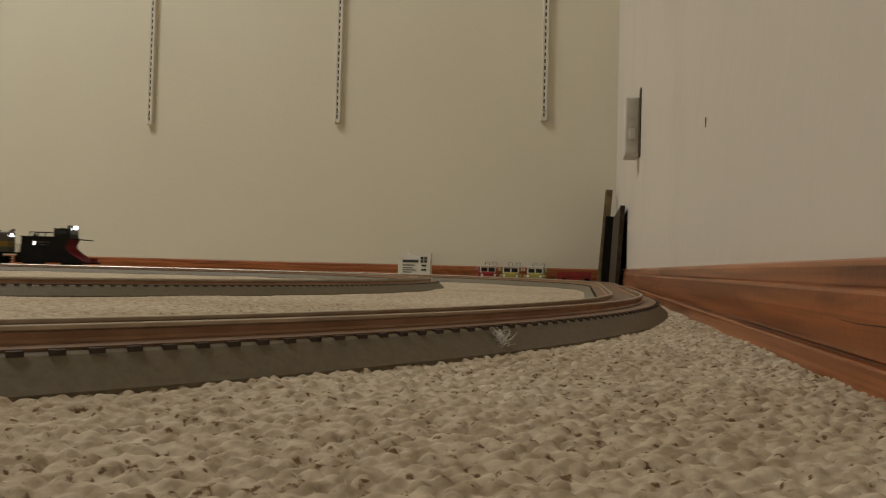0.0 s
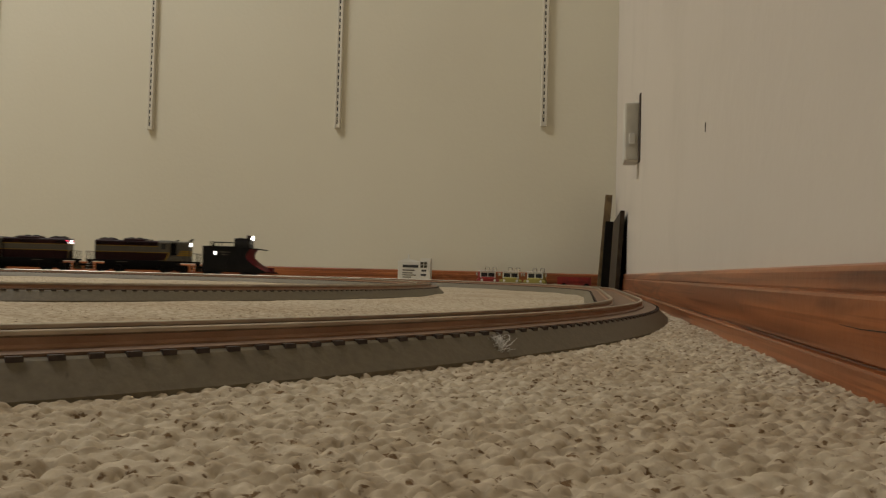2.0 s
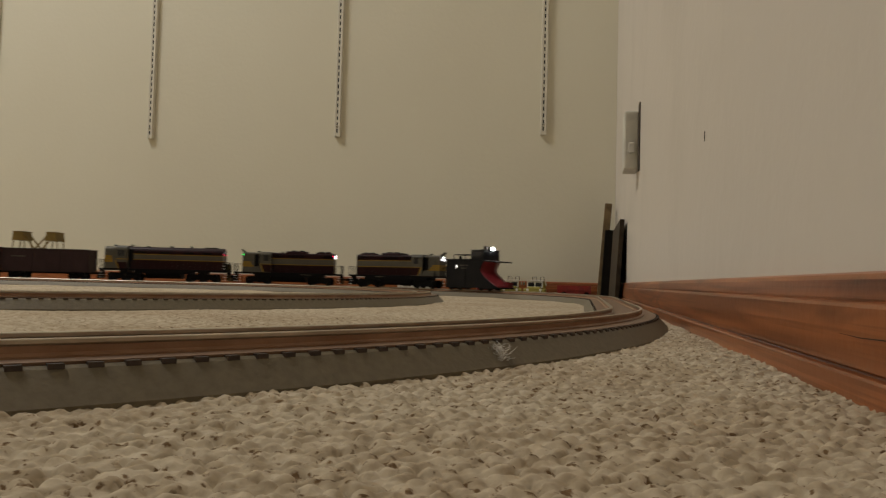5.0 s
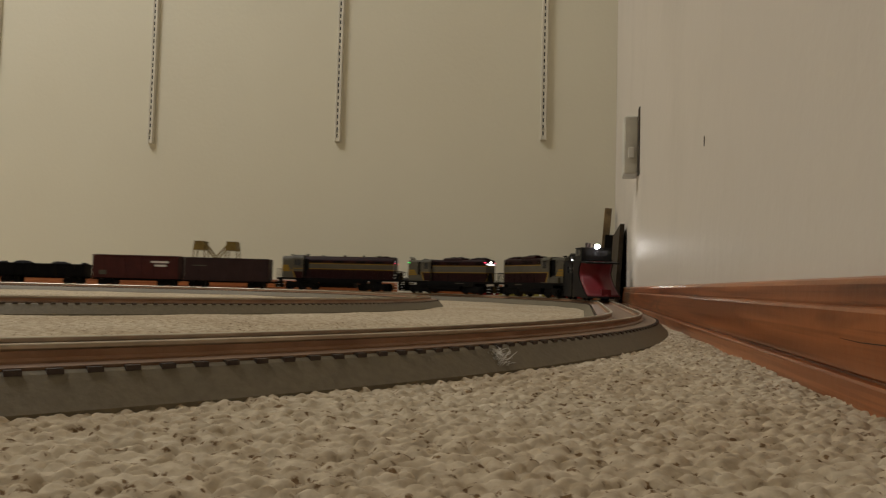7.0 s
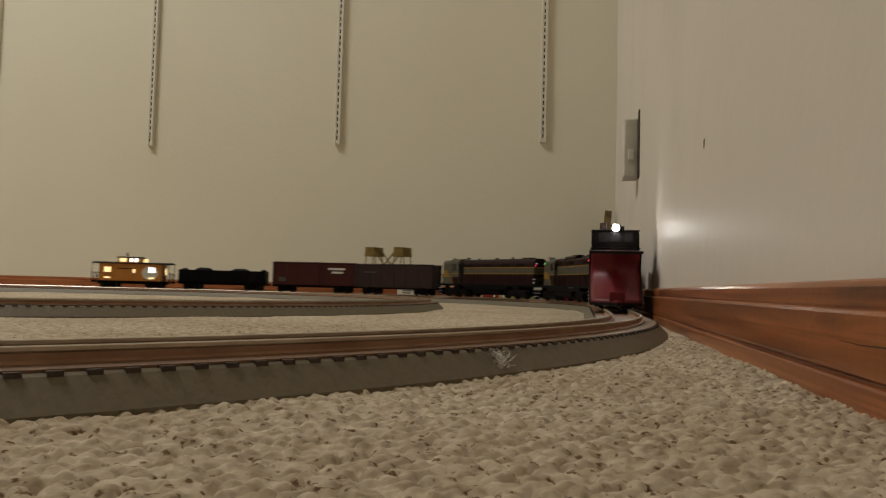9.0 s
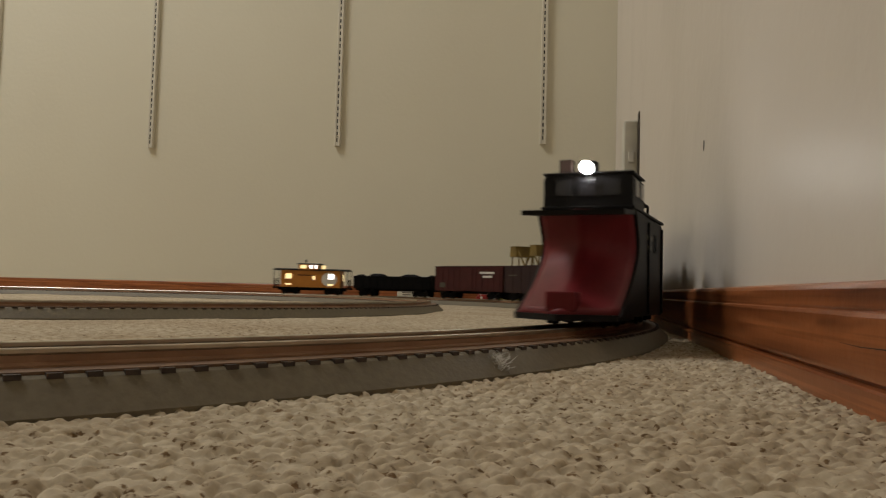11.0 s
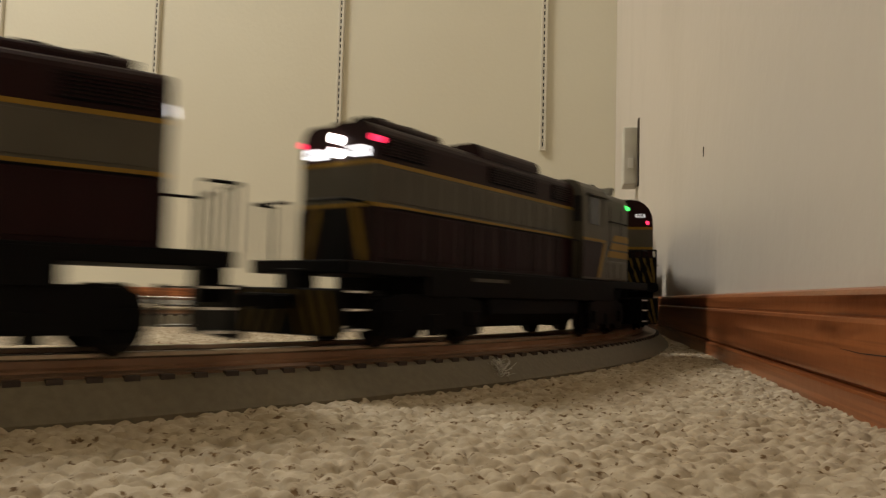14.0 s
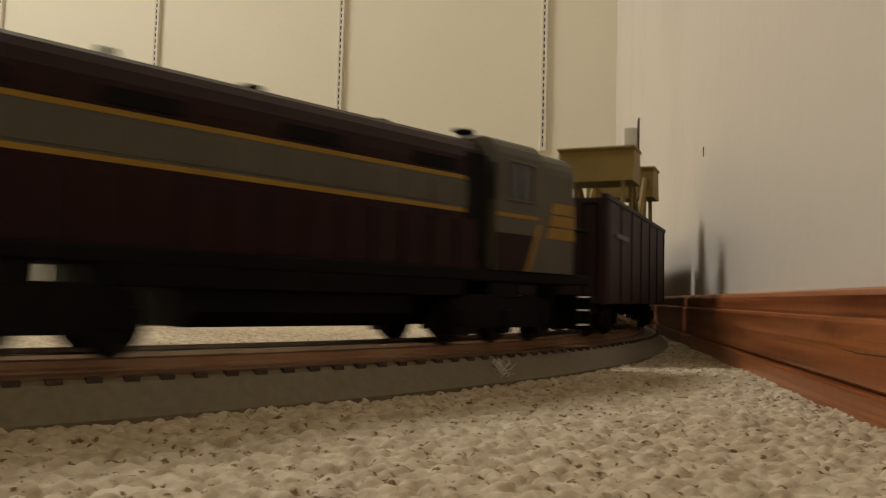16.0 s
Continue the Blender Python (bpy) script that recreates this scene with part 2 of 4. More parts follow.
def loops(X, Y, cell, seed):
    """Height of looped pile: the highest of many rounded tufts."""
    rng = np.random.RandomState(seed)
    n = 256
    jx, jy, hh = rng.uniform(-0.32, 0.32, (n, n)), rng.uniform(-0.32, 0.32, (n, n)), rng.uniform(0.55, 1.0, (n, n))
    ca, sa = math.cos(0.35), math.sin(0.35)
    U, V = (X * ca + Y * sa) / cell, (-X * sa + Y * ca) / (cell * 0.8)
    iu, iv = np.floor(U).astype(int), np.floor(V).astype(int)
    best = np.zeros_like(U)
    for du in (-1, 0, 1):
        for dv in (-1, 0, 1):
            a, b = iu + du, iv + dv
            k, l = a % n, b % n
            d2 = (U - a - 0.5 - jx[k, l]) ** 2 + (V - b - 0.5 - jy[k, l]) ** 2
            best += (hh[k, l] * np.sqrt(np.maximum(0, 1 - d2 / 0.5))) ** 9
    return best ** (1 / 9)


def carpet():
    xs = spaced([(ROOM_X, -1.4, 0.05), (-1.4, -0.5, 0.006), (-0.5, -0.2, 0.002), (-0.2, 0.0, 0.0006)])
    ys = spaced([(ROOM_Y, -1.46, 0.05), (-1.46, -1.41, 0.002), (-1.41, -1.2, 0.0006), (-1.2, -1.0, 0.0009), (-1.0, -0.6, 0.0022), (-0.6, 0.0, 0.008)])
    X, Y = np.meshgrid(xs, ys)
    H = loops(X, Y, 0.0024, 3)
    soft = np.sin(X * 41 + 1.3 * np.sin(Y * 33)) * np.sin(Y * 37 + X * 11)
    fine = np.clip((X + 1.45) / 0.2, 0, 1) * np.clip((Y + 1.5) / 0.04, 0, 1)
    near = 0.3 + 0.7 * np.clip((-0.98 - Y) / 0.12, 0, 1) * np.clip((X + 0.3) / 0.1, 0, 1)
    rise = 0.0013 * np.clip((X + 0.05) / 0.035, 0, 1) ** 2
    Z = fine * (near * (0.0021 * H - 0.0016) + 0.0005 * soft) + rise
    verts = np.stack([X.ravel(), Y.ravel(), Z.ravel()], 1)
    nx, ny = len(xs), len(ys)
    i = np.arange(nx * ny).reshape(ny, nx)
    faces = np.stack([i[:-1, :-1].ravel(), i[:-1, 1:].ravel(), i[1:, 1:].ravel(), i[1:, :-1].ravel()], 1)
    me = bpy.data.meshes.new("floor")
    me.vertices.add(len(verts))
    me.vertices.foreach_set("co", verts.ravel())
    me.loops.add(faces.size)
    me.loops.foreach_set("vertex_index", faces.ravel())
    me.polygons.add(len(faces))
    me.polygons.foreach_set("loop_start", np.arange(0, faces.size, 4))
    me.polygons.foreach_set("use_smooth", np.ones(len(faces), dtype=bool))
    me.update(calc_edges=True)
    me.materials.append(M_CARPET)
    return tagged(new("floor", me), "cream looped berber carpet with brown flecks", "carpet", kind="structure")


carpet()


def baseboard(name, mat, along, lo, hi, label):
    """A milled board: thick foot, groove, rounded upper lip."""
    prof = [(0, -6), (5.0, -6), (5.0, 6.0), (4.7, 6.6), (3.5, 6.9), (3.4, 7.2), (4.3, 7.9), (4.4, 8.6), (4.3, 19.8), (4.0, 20.6), (3.3, 20.9), (3.3, 21.2),
            (3.5, 21.6), (3.3, 25.4), (2.7, 26.5), (1.6, 27.0), (0, 27.1)]
    bm = bmesh.new()
    if along == "x":
        add_prism(bm, [(-u, v) for u, v in prof], "x", lo, hi)
    else:
        add_prism(bm, [(-u, v) for u, v in prof], "y", lo, hi)
    tagged(part(name, bm, mat), label, "baseboard", kind="structure")


baseboard("baseboard_north", M_WOOD_X, "x", ROOM_X * 1000, 0, "low reddish stained wood baseboard along the back wall")
baseboard("baseboard_east", M_WOOD_Y, "y", ROOM_Y * 1000, -5, "low reddish stained wood baseboard along the side wall")

for y0, y1, z in ((-1345, -1285, 14.2),):
    bm = bmesh.new()
    wob = [0.0, 0.25, -0.1, 0.2, -0.15, 0.0]
    ys = [y0 + (y1 - y0) * k / 5 for k in range(6)]
    add_prism(bm, [(y, z + w) for y, w in zip(ys, wob)] + [(y, z + w - 0.22 * math.sin(math.pi * (k + 0.3) / 5.6)) for k, y, w in reversed(list(zip(range(6), ys, wob)))], "x", -4.45 if z < 20 else -3.55, -3.0)
    part("crack", bm, M_SLOT, bpy.data.objects["baseboard_east"], "thin dark crack along the grain")

lamp = thing("ceiling_lamp", "round frosted ceiling lamp glowing warm", "lamp", at=pose(LAMP[0], LAMP[1], ROOM_Z))
rod("diffuser", lamp, M_LAMPGLASS, (0, 0, -70), (0, 0, -22), 150, 32)
rod("base_plate", lamp, M_SHELF, (0, 0, -22), (0, 0, 0), 170, 32)


# ---- the track: far straight, curve, short straight, curve, near straight ----
def make_path(heading, ay, r1, length, r2, xv):
    """Place and heading along a track: slanted far straight, curve to x = xv, straight, curve, near straight."""
    a0 = Vector((xv - r1 * (1 + math.sin(heading)), ay))
    c1 = a0 + r1 * Vector((math.sin(heading), -math.cos(heading)))
    turn = math.pi / 2 + heading
    b0 = c1 + Vector((r1, 0))
    c2 = b0 + Vector((-r2, -length))

    def at(s):
        if s < 0:
            return a0 + s * Vector((math.cos(heading), math.sin(heading))), heading
        if s < r1 * turn:
            h = heading - s / r1
            return c1 + r1 * Vector((-math.sin(h), math.cos(h))), h
        s -= r1 * turn
        if s < length:
            return b0 + Vector((0, -s)), -math.pi / 2
        s -= length
        if s < r2 * math.pi / 2:
            h = -math.pi / 2 - s / r2
            return c2 + r2 * Vector((-math.sin(h), math.cos(h))), h
        return c2 + Vector((r2 * math.pi / 2 - s, -r2)), -math.pi
    return at


RAIL_TOP = 0.0107
OUTER = make_path(0.232, -0.185, 0.445, 0.362, 0.538, -0.032)
INNER = make_path(0.232, -0.2825, 0.394, 0.033, 0.45, -0.230)


def track_section(at, s0, s1, tie_mesh, label):
    """One snap-together length of track: moulded roadbed, ties, two rails."""
    mid, h = at((s0 + s1) / 2)
    base = pose(mid.x, mid.y, 0, 0, 0, math.degrees(h))
    inv = base.inverted()
    ob = thing("track_section", label, "model track", "loop of model track", base)
    n = max(2, int((s1 - s0) / 0.02))

    def sweep(name, prof, mat, tag="", lo=s0, hi=s1, smooth=False):
        bm = bmesh.new()
        rings = []
        for i in range(n + 1):
            p, g = at(lo + (hi - lo) * i / n)
            side = Vector((-math.sin(g), math.cos(g)))
            rings.append([bm.verts.new(inv @ Vector((p.x + side.x * u * MM, p.y + side.y * u * MM, v * MM))) for u, v in prof])
        k = len(prof)
        for a, b in zip(rings, rings[1:]):
            for j in range(k):
                bm.faces.new((a[j], a[(j + 1) % k], b[(j + 1) % k], b[j]))
        bm.faces.new(rings[0])
        bm.faces.new(rings[-1][::-1])
        return part(name, bm, mat, ob, tag)

    sweep("roadbed", [(-23.5, -3), (-23.5, 0.4), (-17.5, 6.1), (-16.6, 6.6), (16.6, 6.6), (17.5, 6.1), (23.5, 0.4), (23.5, -3)], M_BED, lo=s0 + 0.00004, hi=s1 - 0.00004)
    sweep("tie_web", [(-15.9, 6.3), (-16.1, 7.2), (16.1, 7.2), (15.9, 6.3)], M_TIETOP)
    for y in (-8.25, 8.25):
        sweep("rail_web", [(y - 1.3, 7.1), (y - 1.3, 7.6), (y - 0.45, 8.1), (y - 0.45, 9.5), (y + 0.45, 9.5), (y + 0.45, 8.1), (y + 1.3, 7.6), (y + 1.3, 7.1)], M_RAILWEB)
        sweep("rail_head", [(y - 0.5, 9.4), (y - 0.75, 9.8), (y - 0.75, 10.5), (y - 0.55, 10.7), (y + 0.55, 10.7), (y + 0.75, 10.5), (y + 0.75, 9.8), (y + 0.5, 9.4)], M_RAIL)
    m = int(round((s1 - s0) / 0.0064))
    for i in range(m):
        p, g = at(s0 + (s1 - s0) * (i + 0.5) / m)
        t = new("tie", tie_mesh)
        t.parent = ob
        t.matrix_basis = inv @ pose(p.x, p.y, 0, 0, 0, math.degrees(g))
    return ob


def tie_mesh():
    bm = bmesh.new()
    add_box(bm, (-1.35, 1.35), (-17.6, 17.6), (6.0, 7.0))
    me = bpy.data.meshes.new("tie")
    bm.to_mesh(me)
    bm.free()
    me.materials.append(M_TIE)
    return me


TIE = tie_mesh()
for k in range(-5, 9):
    track_section(OUTER, k * 0.2286 + 0.06, (k + 1) * 0.2286 + 0.06, TIE, "grey plastic roadbed track with two rails on carpet")
for k in range(-4, 7):
    track_section(INNER, k * 0.2286 + 0.02, (k + 1) * 0.2286 + 0.02, TIE, "grey plastic roadbed track of the inner loop on carpet")


# ---- rolling stock; x forward, z from the rail head ----
def wheel_mesh(r):
    bm = bmesh.new()
    add_rod(bm, (0, -2.8, 0), (0, -0.6, 0), r, 20)
    add_rod(bm, (0, -0.6, 0), (0, 0.2, 0), r + 1.0, 20)
    add_rod(bm, (0, -3.0, 0), (0, -2.7, 0), r * 0.45, 12)
    me = bpy.data.meshes.new("wheel")
    bmesh.ops.recalc_face_normals(bm, faces=bm.faces)
    bm.to_mesh(me)
    bm.free()
    me.materials.append(M_STEEL)
    return me


WHEEL_BIG, WHEEL_SMALL = wheel_mesh(5.7), wheel_mesh(4.7)


def truck(car, x, axles, wheel, r, half, diesel):
    """A bogie: two side frames, bolster, springs and boxes, wheels."""
    span = max(axles)
    bm = bmesh.new()
    add_box(bm, (-4, 4), (-half + 1, half - 1), (r + 0.5, r + 5.5), 0.3)
    t = part("truck", bm, M_BLACK, car)
    t.matrix_basis = pose(x * MM, 0, 0)
    for s in (-1, 1):
        bm = bmesh.new()
        y0, y1 = sorted((s * half, s * (half - 2.2)))
        if diesel:
            add_prism(bm, [(-span - 5, r + 1.5), (-span - 4, r + 4.6), (-span + 5, r + 6), (span - 5, r + 6), (span + 4, r + 4.6), (span + 5, r + 1.5), (span + 4, r - 3.6), (span - 4, r - 4.2), (span - 7, r - 2.4), (-span + 7, r - 2.4), (-span + 4, r - 4.2), (-span - 4, r - 3.6)], "y", y0, y1)
        else:
            add_prism(bm, [(-span - 3, r - 1.6), (-span - 3, r + 1.8), (-span + 3, r + 2.4), (-3, r + 4.2), (3, r + 4.2), (span - 3, r + 2.4), (span + 3, r + 1.8), (span + 3, r - 1.6), (span - 3, r - 1.2), (4, r - 3.6), (-4, r - 3.6), (-span + 3, r - 1.2)], "y", y0, y1)
        for a in axles:
            add_box(bm, (a - 2, a + 2), sorted((s * (half + 1.0), s * (half - 1))), (r - 1.8, r + 2.2), 0.4)
        add_box(bm, (-2.6, 2.6), sorted((s * (half + 0.6), s * (half - 1))), (r - 3.8, r + 1.4), 0.3)
        part("side_frame", bm, M_BLACK, t)
    for a in axles:
        for s in (0, 1):
            w = new("wheel", wheel)
            w.parent = t
            w.matrix_basis = pose(a * MM, (8.6 if s else -8.6) * MM, r * MM, 0, 0, 180 * s)
    return t


def coupler(car, x, s, z=9.5):
    bm = bmesh.new()
    add_box(bm, sorted((x, x + s * 5)), (-2.4, 2.4), (z - 1.6, z + 1.6), 0.3)
    add_box(bm, sorted((x + s * 4, x + s * 10)), (-1.3, 1.3), (z - 1.2, z + 1.2), 0.3)
    add_box(bm, sorted((x + s * 8.5, x + s * 11.5)), (-1.6, 2.6), (z - 1.7, z + 1.7), 0.5)
    part("coupler", bm, M_BLACK, car)


def steps(car, x, s, half, deck):
    for y in (-1, 1):
        bm = bmesh.new()
        ya, yb = sorted((y * half, y * (half - 4.5)))
        xs = sorted((x, x + s * 8))
        for e in (xs[0], xs[1] - 0.7):
            add_box(bm, (e, e + 0.7), (ya, yb), (3.6, deck))
        part("step_frame", bm, M_BLACK, car)
        for z in (3.6, 7.8, 11.6):
            box("step_tread", car, M_STEP, (xs[0] + 0.7, xs[1] - 0.7), (ya + 0.2, yb - 0.2), (z, z + 0.45), label="white-edged step tread")


def bars(parent, spans, y, z, mat=None, h=1.6):
    """Lettering too small to read, as plain bars."""
    for x0, x1, dz in spans:
        box("lettering", parent, mat or M_WHITE, (x0, x1), sorted((y, y + math.copysign(0.12, y))), (z + dz, z + dz + h))


def railing(car, pts, posts, z0, z1, r=0.33):
    wire("handrail", car, M_BLACK, [(x, y, z1) for x, y in pts], r)
    for x, y in posts:
        rod("stanchion", car, M_BLACK, (x, y, z0), (x, y, z1), r, 6)


def hood_bands(car, x0, x1, w, levels, r, doors=True):
    """A hood in painted bands; levels: (z0, z1, material, part name), the last with a rounded roof."""
    for i, (z0, z1, mat, nm) in enumerate(levels):
        if i == len(levels) - 1:
            prism(nm, car, mat, roof_outline(w, z0, z1, r), "x", x0, x1)
        elif nm == "stripe":
            box(nm, car, mat, (x0 - 0.12, x1 + 0.12), (-w / 2 - 0.12, w / 2 + 0.12), (z0, z1))
        else:
            box(nm, car, mat, (x0, x1), (-w / 2, w / 2), (z0, z1))


def panel_row(car, name, mat, xs, wd, z0, z1, half, depth=0.25):
    for x in xs:
        for s in (-1, 1):
            box(name, car, mat, (x, x + wd), sorted((s * half, s * (half + depth))), (z0, z1), 0.08)


def lights(car, x, s, z, marker=None, gap=3.2, inner=3.8, outer=9.8, lit=True, board=None, tall=2.1):
    """Twin headlights one above the other, number boards at both sides, marker lamps outside."""
    for dz in (0, gap):
        rod("headlight", car, M_HEAD if lit else M_GLASS, (x, 0, z + dz), (x + s * 0.9, 0, z + dz), 1.15, 12, "round headlight")
    for y in (-1, 1):
        box("number_board", car, board or M_NUM, sorted((x, x + s * 0.7)), sorted((y * inner, y * outer)), (z - tall / 2, z + tall / 2), 0.2, "lit white number board")
        bm = bmesh.new()
        step = (outer - inner - 1.0) / 4
        for k in range(4):
            add_box(bm, sorted((x + s * 0.7, x + s * 0.82)), sorted((y * (inner + 0.6 + k * step), y * (inner + 0.6 + (k + 0.6) * step))), (z - tall * 0.3, z + tall * 0.3))
        tagged(part("number_bars", bm, M_NUMDARK, car), kind="stuff")
        if marker:
            rod("marker_lamp", car, marker, (x - s * 2.8, y * (outer + 1.9), z + 2.6), (x + s * 0.3, y * (outer + 1.9), z + 2.6), 0.75, 10, "small coloured marker lamp")


def chevron(car, x, s, half, z0, z1, mat, count=5, wide=1.0):
    """Diagonal warning stripes that run down from the middle to both sides of a plate."""
    pitch = (half - 0.6) / count
    for y in (-1, 1):
        for k in range(count):
            a = 0.4 + k * pitch
            lean = min(3.6, half - 0.2 - a - wide)
            bm = bmesh.new()
            add_prism(bm, [(y * a, z1), (y * (a + wide), z1), (y * (a + lean + wide), z0), (y * (a + lean), z0)], "x", *sorted((x, x + s * 0.25)))
            part("warning_stripe", bm, mat, car)


def fan(car, x, z, r):
    bm = bmesh.new()
    add_rod(bm, (x, 0, z - 0.6), (x, 0, z + 1.3), r, 20)
    add_rod(bm, (x, 0, z + 1.3), (x, 0, z + 1.7), r * 0.7, 16)
    part("roof_fan", bm, M_BLACK, car)


def horn(car, x, y, z, s):
    bm = bmesh.new()
    add_rod(bm, (x, y, z - 1), (x, y, z + 1.6), 0.6, 6)
    for k in (-1.3, 0, 1.3):
        add_rod(bm, (x - s * 2, y + k, z + 1.8), (x + s * 2.6, y + k, z + 1.8), 0.55, 8)
        add_rod(bm, (x + s * 2.2, y + k, z + 1.8), (x + s * 3.2, y + k, z + 1.8), 1.0, 8)
    part("horn", bm, M_BLACK, car)


def road_switcher(label, flip):
    """A four-axle hood diesel, cab near one end. flip: the long hood leads."""
    car = thing("diesel_locomotive", label, "model locomotive", "train of model cars")
    e = -1 if flip else 1          # direction of the cab end
    X = lambda a, b: tuple(sorted((e * a, e * b)))
    box("frame", car, M_BLACK, X(-91, 95), (-15.2, 15.2), (15.5, 18.4), 0.4)
    box("sill", car, M_BLACK, X(-60, 60), (-15.4, 15.4), (11.2, 17.8), 0.2)
    long_, cab, short = (-78, 30), (30, 51), (51, 81)
    w = 23.5
    hood_bands(car, *X(*long_), w, [(18.4, 31, M_MAROON, "lower_hood"), (31, 31.9, M_YELLOW, "stripe"), (31.9, 40.6, M_GREY, "middle_hood"), (40.6, 41.5, M_YELLOW, "stripe"), (41.5, 50.2, M_MAROON, "upper_hood")], 3.5)
    panel_row(car, "hood_door", M_MAROON, [min(e * x, e * (x + 6.2)) for x in range(-75, 23, 7)], 6.2, 19.4, 30.4, w / 2)
    panel_row(car, "hood_door", M_GREY, [min(e * x, e * (x + 6.2)) for x in range(-75, 23, 7)], 6.2, 32.5, 40.0, w / 2)
    for x0, x1 in ((-75, -58), (-26, 2), (14, 27)):
        panel_row(car, "grille", M_BLACK, [min(e * x0, e * x1)], x1 - x0, 42.6, 47.2, w / 2, 0.4)
        for s in (-1, 1):
            bm = bmesh.new()
            for k in range(6):
                add_box(bm, X(x0 + 0.6, x1 - 0.6), sorted((s * (w / 2 + 0.4), s * (w / 2 + 0.7))), (43 + k * 0.7, 43.3 + k * 0.7))
            part("louvre", bm, M_MAROON, car)
    prism("dynamic_brake_housing", car, M_MAROON, roof_outline(22, 49, 53.2, 3), "x", *X(-30, 6))
    prism("air_intake", car, M_MAROON, roof_outline(17, 49, 52.4, 2), "x", *X(-72, -46))
    for x in (-66, -54):
        fan(car, e * x, 52, 5)
    for x in (-20, -6):
        fan(car, e * x, 53, 5.2)
    rod("exhaust_stack", car, M_BLACK, (e * 14, 0, 49.5), (e * 14, 0, 52.4), 2)
    # cab
    prism("cab", car, M_GREY, roof_outline(31.6, 18.4, 51, 6), "x", *X(*cab))
    for s in (-1, 1):
        box("cab_window", car, M_GLASS, X(35, 43), sorted((s * 15.8, s * 16.05)), (36.5, 45.5), 0.1, "dark cab side window")
        box("sunshade", car, M_GREY, X(33, 49), sorted((s * 15.8, s * 17.2)), (46, 46.5))
        box("cab_stripe", car, M_YELLOW, X(30, 49.5), sorted((s * 15.8, s * 15.98)), (31, 31.9))
        prism("cab_panel", car, M_MAROON, [(e * 30, 19), (e * 42, 19), (e * 47.5, 30.8), (e * 30, 30.8)], "y", *sorted((s * 15.8, s * 15.96)))
        prism("cab_flash", car, M_YELLOW, [(e * 42.2, 19), (e * 44.4, 19), (e * 49.8, 30.8), (e * 47.7, 30.8)], "y", *sorted((s * 15.8, s * 15.98)))
    for s in (-1, 1):
        # black panel: a door recess plus the shaded cab front, put in as colour
        box("shaded_doorway", car, M_BLACK, X(51, 60), sorted((s * w / 2, s * (w / 2 + 0.4))), (27.6, 47), 0.1)
        box("cab_pillar", car, M_GREY, X(46.5, 47.4), sorted((s * 15.8, s * 16.0)), (36, 46), 0.1)
        box("battery_box", car, M_GREY, X(51, 72), sorted((s * w / 2, s * 15.3)), (18.4, 25.2), 0.5)
        for k in range(3):
            box("box_lid", car, M_GREY, X(52 + k * 6.5, 57.6 + k * 6.5), sorted((s * 15.3, s * 15.55)), (19.2, 24.4), 0.1)
        box("cab_end_window", car, M_GLASS, X(50.9, 51.3), sorted((s * (w / 2 + 0.5), s * 15)), (37, 45.5), 0.1)
        box("cab_end_window", car, M_GLASS, X(29.7, 30.1), sorted((s * (w / 2 + 0.5), s * 15)), (37, 45.5), 0.1)
    box("cab_door", car, M_BLACK, X(51, 51.4), (-15, -11.9), (26, 46), 0.1)
    # short hood with the three bands of the nose
    prism("short_hood", car, M_GREY, roof_outline(w, 18.4, 50, 3.5), "x", *X(*short))
    for k in range(3):
        z = 26.9 + k * 3.0
        prism("nose_stripe", car, M_YELLOW, [(e * (60.5 + 2.6 * k), z), (e * 81.2, z), (e * 81.2, z + 2.3), (e * (62.6 + 2.6 * k), z + 2.3)], "y", -w / 2 - 0.15, w / 2 + 0.15, "yellow nose band")
    wire("grab_iron", car, M_BLACK, [(e * 62, w / 2, 39.5), (e * 62, w / 2 + 1.2, 39.5), (e * 78, w / 2 + 1.2, 39.5), (e * 78, w / 2, 39.5)], 0.25)
    for x in (57.5, 68.5):
        for s in (-1, 1):
            box("hood_seam", car, M_BLACK, X(x + 5.4, x + 5.6), sorted((s * w / 2, s * (w / 2 + 0.1))), (26, 45))
    # ends
    lights(car, e * 81.2, e, 43.6, M_GREENLAMP if flip else None, lit=not flip, board=M_NUMDIM if flip else M_NUM)
    lights(car, -e * 78.2, -e, 43.6, M_REDLAMP if flip else None, lit=flip)
    for y in (-1, 1):
        prism("end_flash", car, M_YELLOW, [(y * 8.3, 19), (y * 9.9, 19), (y * 6.8, 30.8), (y * 5.2, 30.8)], "x", *sorted((-e * 78, -e * 78.25)))
    box("end_door", car, M_BLACK, sorted((-e * 78, -e * 78.2)), (-5.5, 5.5), (19, 30.6), 0.05)
    horn(car, e * 56, 5, 50.2, e)
    
    prism("sunshade_plate", car, M_GREY, [(e * 75, 49), (e * 81, 49), (e * 86, 54.5), (e * 84, 55)], "y", -4, 4)
    for s in (1, -1):
        x = s * (95 if s == e else 91)
        box("pilot", car, M_BLACK, sorted((x, x + s * 2)), (-15, 15), (2.4, 12.4), 0.5)
        chevron(car, x + s * 2, s, 15, 2.8, 12, M_DULLYEL, 4)
        coupler(car, x, s)
        box("pilot_post", car, M_BLACK, sorted((x - s * 4, x + s * 2)), (-3, 3), (9, 16.5), 0.3)
        steps(car, x - s * 8, s, 15.6, 12.4)
        for y in (-1, 1):
            railing(car, [(x, y * 3), (x, y * 14.5), (x - s * 7, y * 14.8)], [(x, y * 3), (x, y * 9), (x, y * 14.5), (x - s * 7, y * 14.8)], 18.4, 31)
